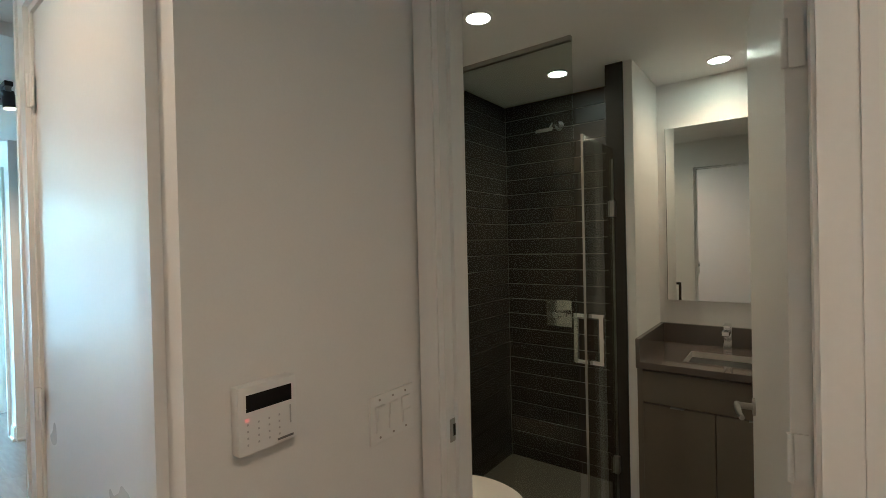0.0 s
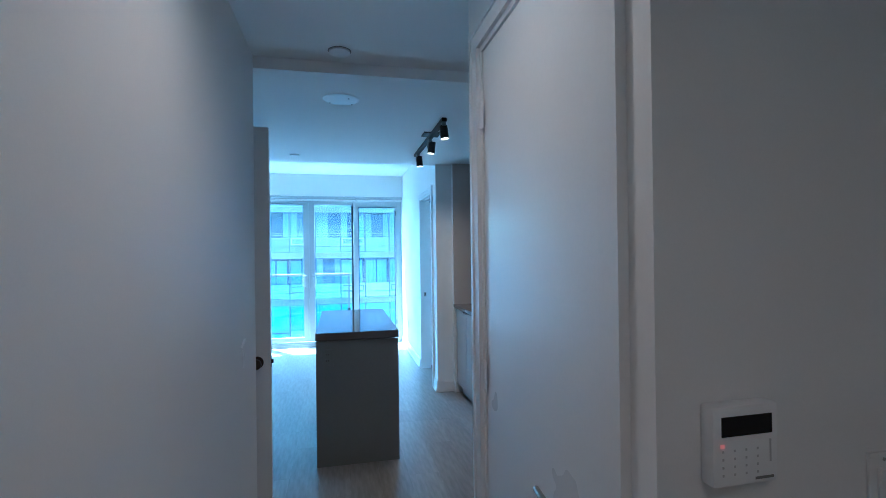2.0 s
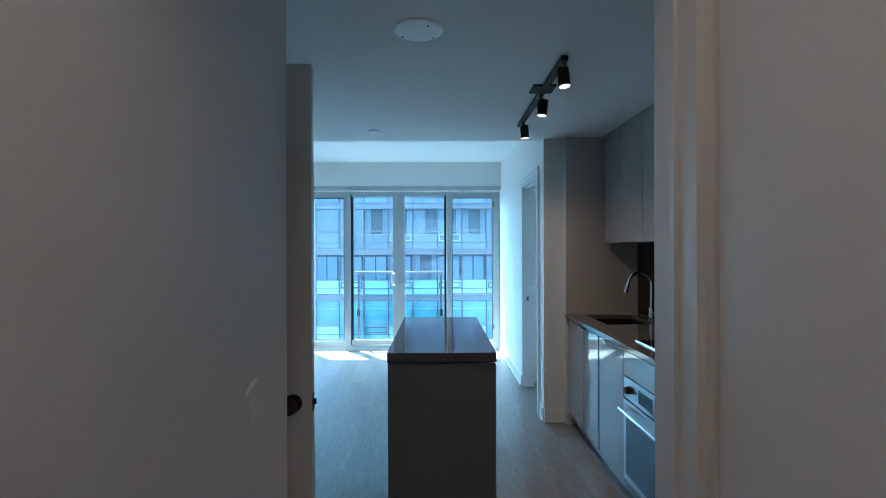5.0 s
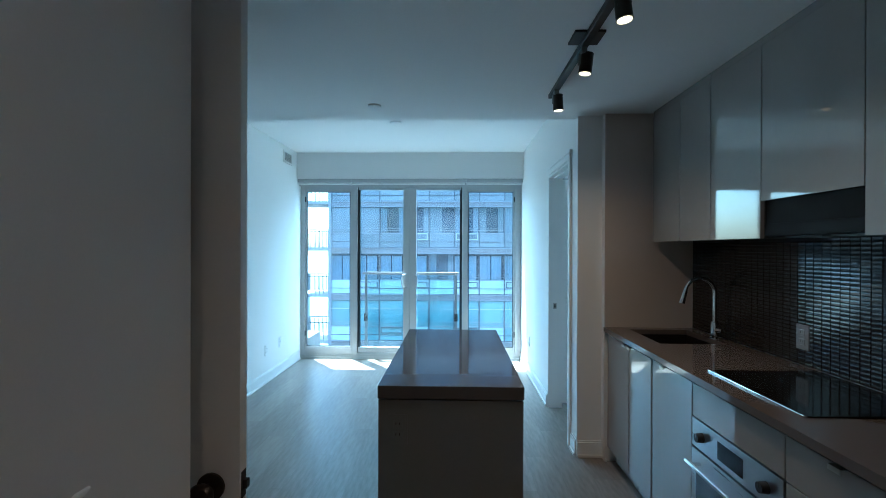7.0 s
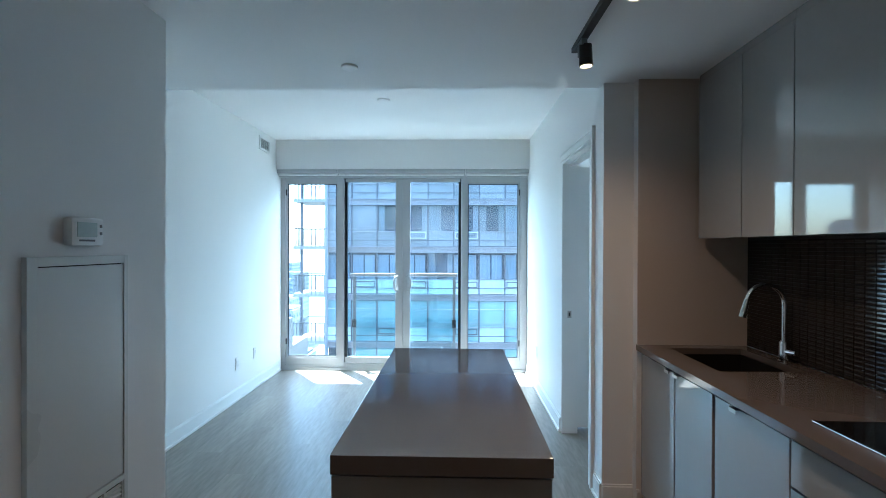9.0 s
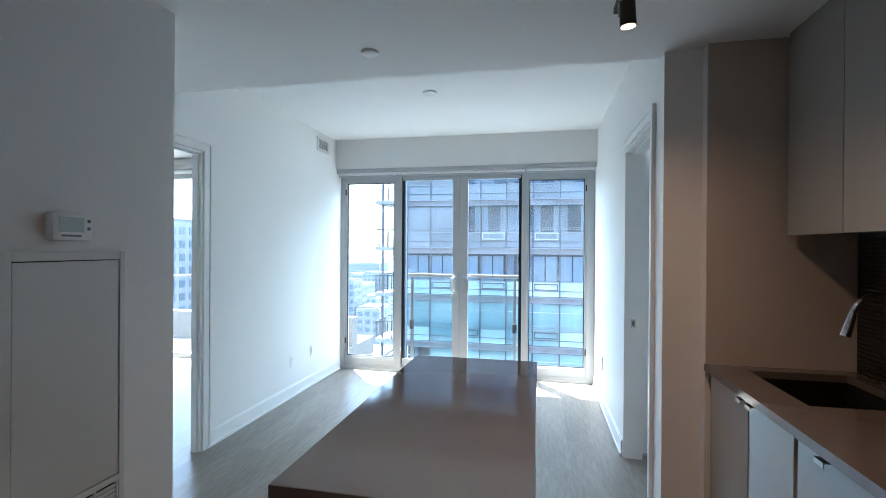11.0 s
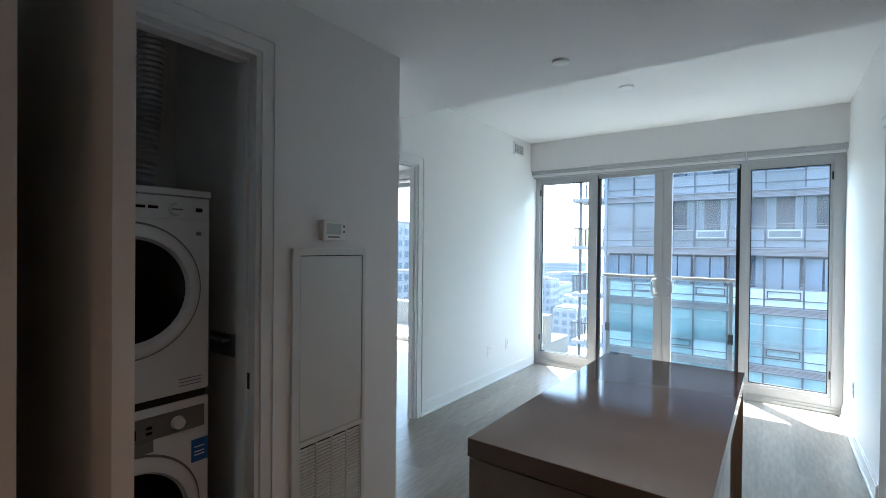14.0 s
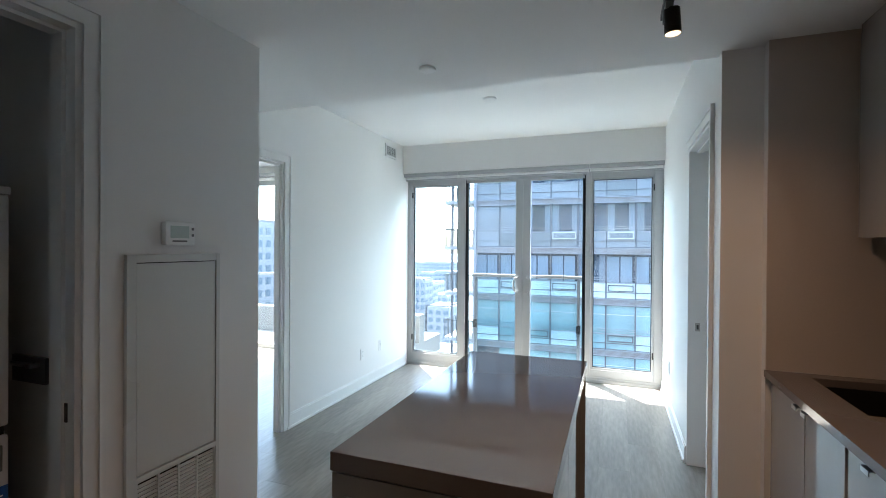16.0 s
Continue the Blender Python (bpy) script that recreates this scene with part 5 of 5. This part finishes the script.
# corner balconies with picket rails
for k in range(-6, 5):
    z = Z0 + k * FLOOR
    bal = part("balcony", B(TX0 - 1.95, TX0, TY - 0.1, TY + 2.4, z - 0.20, z), CONCRETE, tw, "corner balcony with a dark picket rail")
    rl = bmesh.new()
    for y in (TY - 0.08, TY + 2.34):
        box(rl, TX0 - 1.95, TX0, y, y + 0.045, z + 1.03, z + 1.08)
        for i in range(8):
            x = TX0 - 1.94 + i * 0.26
            box(rl, x, x + 0.03, y, y + 0.03, z, z + 1.03)
    box(rl, TX0 - 1.95, TX0 - 1.905, TY - 0.03, TY + 2.34, z + 1.03, z + 1.08)
    for i in range(9):
        y = TY + 0.15 + i * 0.25
        box(rl, TX0 - 1.945, TX0 - 1.915, y, y + 0.03, z, z + 1.03)
    part("picket_rail", rl, DARKALU, bal)
part("balcony_post", B(TX0 - 1.62, TX0 - 1.50, TY + 0.15, TY + 0.30, -20, 16), TWMULL, tw)
part("corner_post", B(TX0 - 0.06, TX0 + 0.1, TY - 0.2, TY, -20, 16), TWFRAME, tw)


def far_block(x, y, w, d, h, label, storey=3.2, bay=3.0):
    ob = thing("city_building", (x, y, -70), label, "building", "far city buildings")
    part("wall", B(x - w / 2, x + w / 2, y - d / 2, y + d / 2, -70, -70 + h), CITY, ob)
    part("roof", B(x - w / 2 + 0.6, x + w / 2 - 0.6, y - d / 2 + 0.6, y + d / 2 - 0.6, -70 + h, -70 + h + 0.6), ROOFMEM, ob)
    rows, bays = max(1, int(h / storey) - 1), max(2, int(w / bay))
    bm = bmesh.new()
    for r in range(rows):
        zz = -70 + h - (r + 1) * storey
        if zz < -66:
            break
        for b in range(bays):
            xx = x - w / 2 + (b + 0.2) * w / bays
            box(bm, xx, xx + 0.6 * w / bays, y - d / 2 - 0.15, y - d / 2 + 0.1, zz, zz + storey * 0.55)
        for b in range(max(2, int(d / bay))):
            yy = y - d / 2 + (b + 0.2) * d / max(2, int(d / bay))
            box(bm, x + w / 2 - 0.1, x + w / 2 + 0.15, yy, yy + 0.6 * bay, zz, zz + storey * 0.55)
    part("windows", bm, CITYWIN, ob)
    return ob


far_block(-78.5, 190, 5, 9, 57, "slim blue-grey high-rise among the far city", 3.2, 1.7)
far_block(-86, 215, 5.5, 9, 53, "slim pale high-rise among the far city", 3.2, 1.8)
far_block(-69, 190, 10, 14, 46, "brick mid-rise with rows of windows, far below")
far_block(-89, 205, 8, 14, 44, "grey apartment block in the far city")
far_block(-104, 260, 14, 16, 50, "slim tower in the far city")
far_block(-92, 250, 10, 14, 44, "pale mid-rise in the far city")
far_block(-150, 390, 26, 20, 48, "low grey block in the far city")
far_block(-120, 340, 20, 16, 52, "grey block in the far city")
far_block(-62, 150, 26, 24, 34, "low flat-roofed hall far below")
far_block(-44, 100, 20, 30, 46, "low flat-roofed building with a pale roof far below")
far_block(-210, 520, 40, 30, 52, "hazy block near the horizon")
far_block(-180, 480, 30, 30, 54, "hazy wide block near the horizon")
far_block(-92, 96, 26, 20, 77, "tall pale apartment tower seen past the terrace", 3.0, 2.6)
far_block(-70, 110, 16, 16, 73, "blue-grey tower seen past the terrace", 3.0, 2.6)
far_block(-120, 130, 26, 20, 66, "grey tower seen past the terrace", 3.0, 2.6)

# ---- floor planks ----
floor_ob = bpy.data.objects["floor"]
WORLD_AT["floor"] = Vector((0, 0, 0))
PLW, PLL = 0.192, 1.22
plank_cache = {}


def plank_piece(x0, x1, y0, y1):
    key = (round(x1 - x0, 3), round(y1 - y0, 3))
    if key not in plank_cache:
        bm = bmesh.new()
        w, h = key
        g = 0.0001
        e = 0.0004
        vs = [bm.verts.new(p) for p in ((g, g, -0.011), (w - g, g, -0.011), (w - g, h - g, -0.011), (g, h - g, -0.011), (g, g, -e), (w - g, g, -e), (w - g, h - g, -e), (g, h - g, -e), (g + e, g + e, 0), (w - g - e, g + e, 0), (w - g - e, h - g - e, 0), (g + e, h - g - e, 0))]
        for a in range(4):
            b = (a + 1) % 4
            bm.faces.new((vs[a], vs[b], vs[4 + b], vs[4 + a]))
            bm.faces.new((vs[4 + a], vs[4 + b], vs[8 + b], vs[8 + a]))
        bm.faces.new(vs[8:12])
        plank_cache[key] = mesh_of("plank", bm, PLANK)
    ob = new("plank", plank_cache[key])
    ob.parent = floor_ob
    ob.location = (x0, y0, 0)


for rx0, rx1, ry0, ry1 in ((-0.571, 1.03, -1.30, 2.734), (-1.21, 1.82, 2.734, 4.30), (-2.065, 1.82, 4.30, 7.80), (-5.20, -2.065, 4.30, 7.80), (-1.90, -1.21, 2.60, 3.60), (1.82, 3.2, 5.24, 6.24)):
    col = math.floor(rx0 / PLW)
    while col * PLW < rx1:
        a0, a1 = max(rx0, col * PLW), min(rx1, (col + 1) * PLW)
        off = ((col * 0.377) % 1.0) * PLL
        r = math.floor((ry0 - off) / PLL)
        while off + r * PLL < ry1:
            b0, b1 = max(ry0, off + r * PLL), min(ry1, off + (r + 1) * PLL)
            if a1 - a0 > 0.02 and b1 - b0 > 0.02:
                plank_piece(a0, a1, b0, b1)
            r += 1
        col += 1

# ---- shower wall tiles ----
bath_ob = bpy.data.objects["wall_bathroom"]
WORLD_AT["wall_bathroom"] = Vector((0, 0, 0))
TH, TL, TG = 0.1, 0.60, 0.0048


def slab_mesh(w, h, d, material, e=0.0012):
    """A tile that stands out along -y by d, w wide along x and h high."""
    bm = bmesh.new()
    vs = [bm.verts.new(p) for p in ((0, 0, 0), (w, 0, 0), (w, 0, h), (0, 0, h), (0, -d + e, 0), (w, -d + e, 0), (w, -d + e, h), (0, -d + e, h), (e, -d, e), (w - e, -d, e), (w - e, -d, h - e), (e, -d, h - e))]
    for a in range(4):
        b = (a + 1) % 4
        bm.faces.new((vs[a], vs[b], vs[4 + b], vs[4 + a]))
        bm.faces.new((vs[4 + a], vs[4 + b], vs[8 + b], vs[8 + a]))
    bm.faces.new(vs[8:12])
    bmesh.ops.recalc_face_normals(bm, faces=bm.faces)
    return mesh_of("tile", bm, material)


part("tile_bed", B(2.06, 2.876, 1.7165, 1.7198, 0.0, 2.398), SHGROUT, bath_ob)
part("tile_bed", B(2.8765, 2.8798, 0.932, 1.716, 0.0, 2.398), SHGROUT, bath_ob)
part("tile_bed", B(2.562, 2.876, 0.9302, 0.9335, 0.0, 2.398), SHGROUT, bath_ob)
part("tile_end", B(2.550, 2.5598, 0.845, 0.9335, 0.0, 2.398, bevel=0.001), SHTILE, bath_ob)
tile_cache = {}


def tile_row(length, place, skip):
    for r in range(24):
        z = r * TH
        h = min(TH, 2.397 - z) - TG
        s = -TL * 0.5 * (r % 2) - skip
        while s < length:
            a, b = max(0, s), min(length, s + TL - 0.0015)
            if b - a > 0.015:
                key = (round(b - a, 3), round(h, 3))
                if key not in tile_cache:
                    tile_cache[key] = slab_mesh(key[0], key[1], 0.008, SHTILE)
                ob = new("tile", tile_cache[key])
                ob.parent = bath_ob
                place(ob, a, z)
            s += TL


def on_north(ob, a, z):
    ob.location = (2.06 + a, 1.7165, z)


def on_east(ob, a, z):
    ob.location, ob.rotation_euler = (2.8765, 1.708 - a, z), (0, 0, -math.pi / 2)


tile_row(0.806, on_north, 0.0)
tile_row(0.77, on_east, 0.11)
def on_side(ob, a, z):
    ob.location, ob.rotation_euler = (2.868 - a, 0.9335, z), (0, 0, math.pi)


tile_row(0.305, on_side, 0.0)

# ---- kitchen mosaic ----
kit_ob = bpy.data.objects["wall_kitchen"]
WORLD_AT["wall_kitchen"] = Vector((0, 0, 0))
part("mosaic_bed", B(1.6955, 1.6998, 2.872, 4.998, 0.9155, 1.66), GROUT, kit_ob)
MW, MH = 0.048, 0.0185
mo = bmesh.new()
w, h, d = MW - 0.0012, MH - 0.0022, 0.0055
vs = [mo.verts.new(p) for p in ((0, 0, 0), (0, w, 0), (0, w, h), (0, 0, h), (-d * 0.82, 0.0012, 0.0012), (-d * 0.82, w - 0.0012, 0.0012), (-d * 0.82, w - 0.0012, h - 0.0012), (-d * 0.82, 0.0012, h - 0.0012), (-d, 0.003, h / 2), (-d, w - 0.003, h / 2))]
for a in range(4):
    b = (a + 1) % 4
    mo.faces.new((vs[a], vs[b], vs[4 + b], vs[4 + a]))
mo.faces.new((vs[4], vs[5], vs[9], vs[8]))
mo.faces.new((vs[5], vs[6], vs[9]))
mo.faces.new((vs[6], vs[7], vs[8], vs[9]))
mo.faces.new((vs[7], vs[4], vs[8]))
bmesh.ops.recalc_face_normals(mo, faces=mo.faces)
mosaic_me = mesh_of("mosaic_tile", mo, MOSAIC)
base_v = [v.co.copy() for v in mosaic_me.vertices]
base_f = [tuple(p.vertices) for p in mosaic_me.polygons]
verts, faces = [], []
made = 0
for c in range(int((4.998 - 2.872) / MW)):
    for r in range(40):
        y, z = 2.874 + c * MW, 0.9175 + r * MH
        if z + MH > (1.655 if 3.36 < y < 3.80 else 1.502):
            continue
        if 3.28 < y < 4.20 and z < 1.25 and made < 300:
            ob = new("mosaic_tile", mosaic_me)
            ob.parent = kit_ob
            ob.location = (1.6955, y, z)
            made += 1
        else:
            o = len(verts)
            verts += [(p.x + 1.6955, p.y + y, p.z + z) for p in base_v]
            faces += [tuple(i + o for i in f) for f in base_f]
me = bpy.data.meshes.new("mosaic_rest")
me.from_pydata(verts, [], faces)
me.materials.append(MOSAIC)
rest = new("mosaic_rest", me)
rest.parent = kit_ob
tagged(rest, kind="stuff")
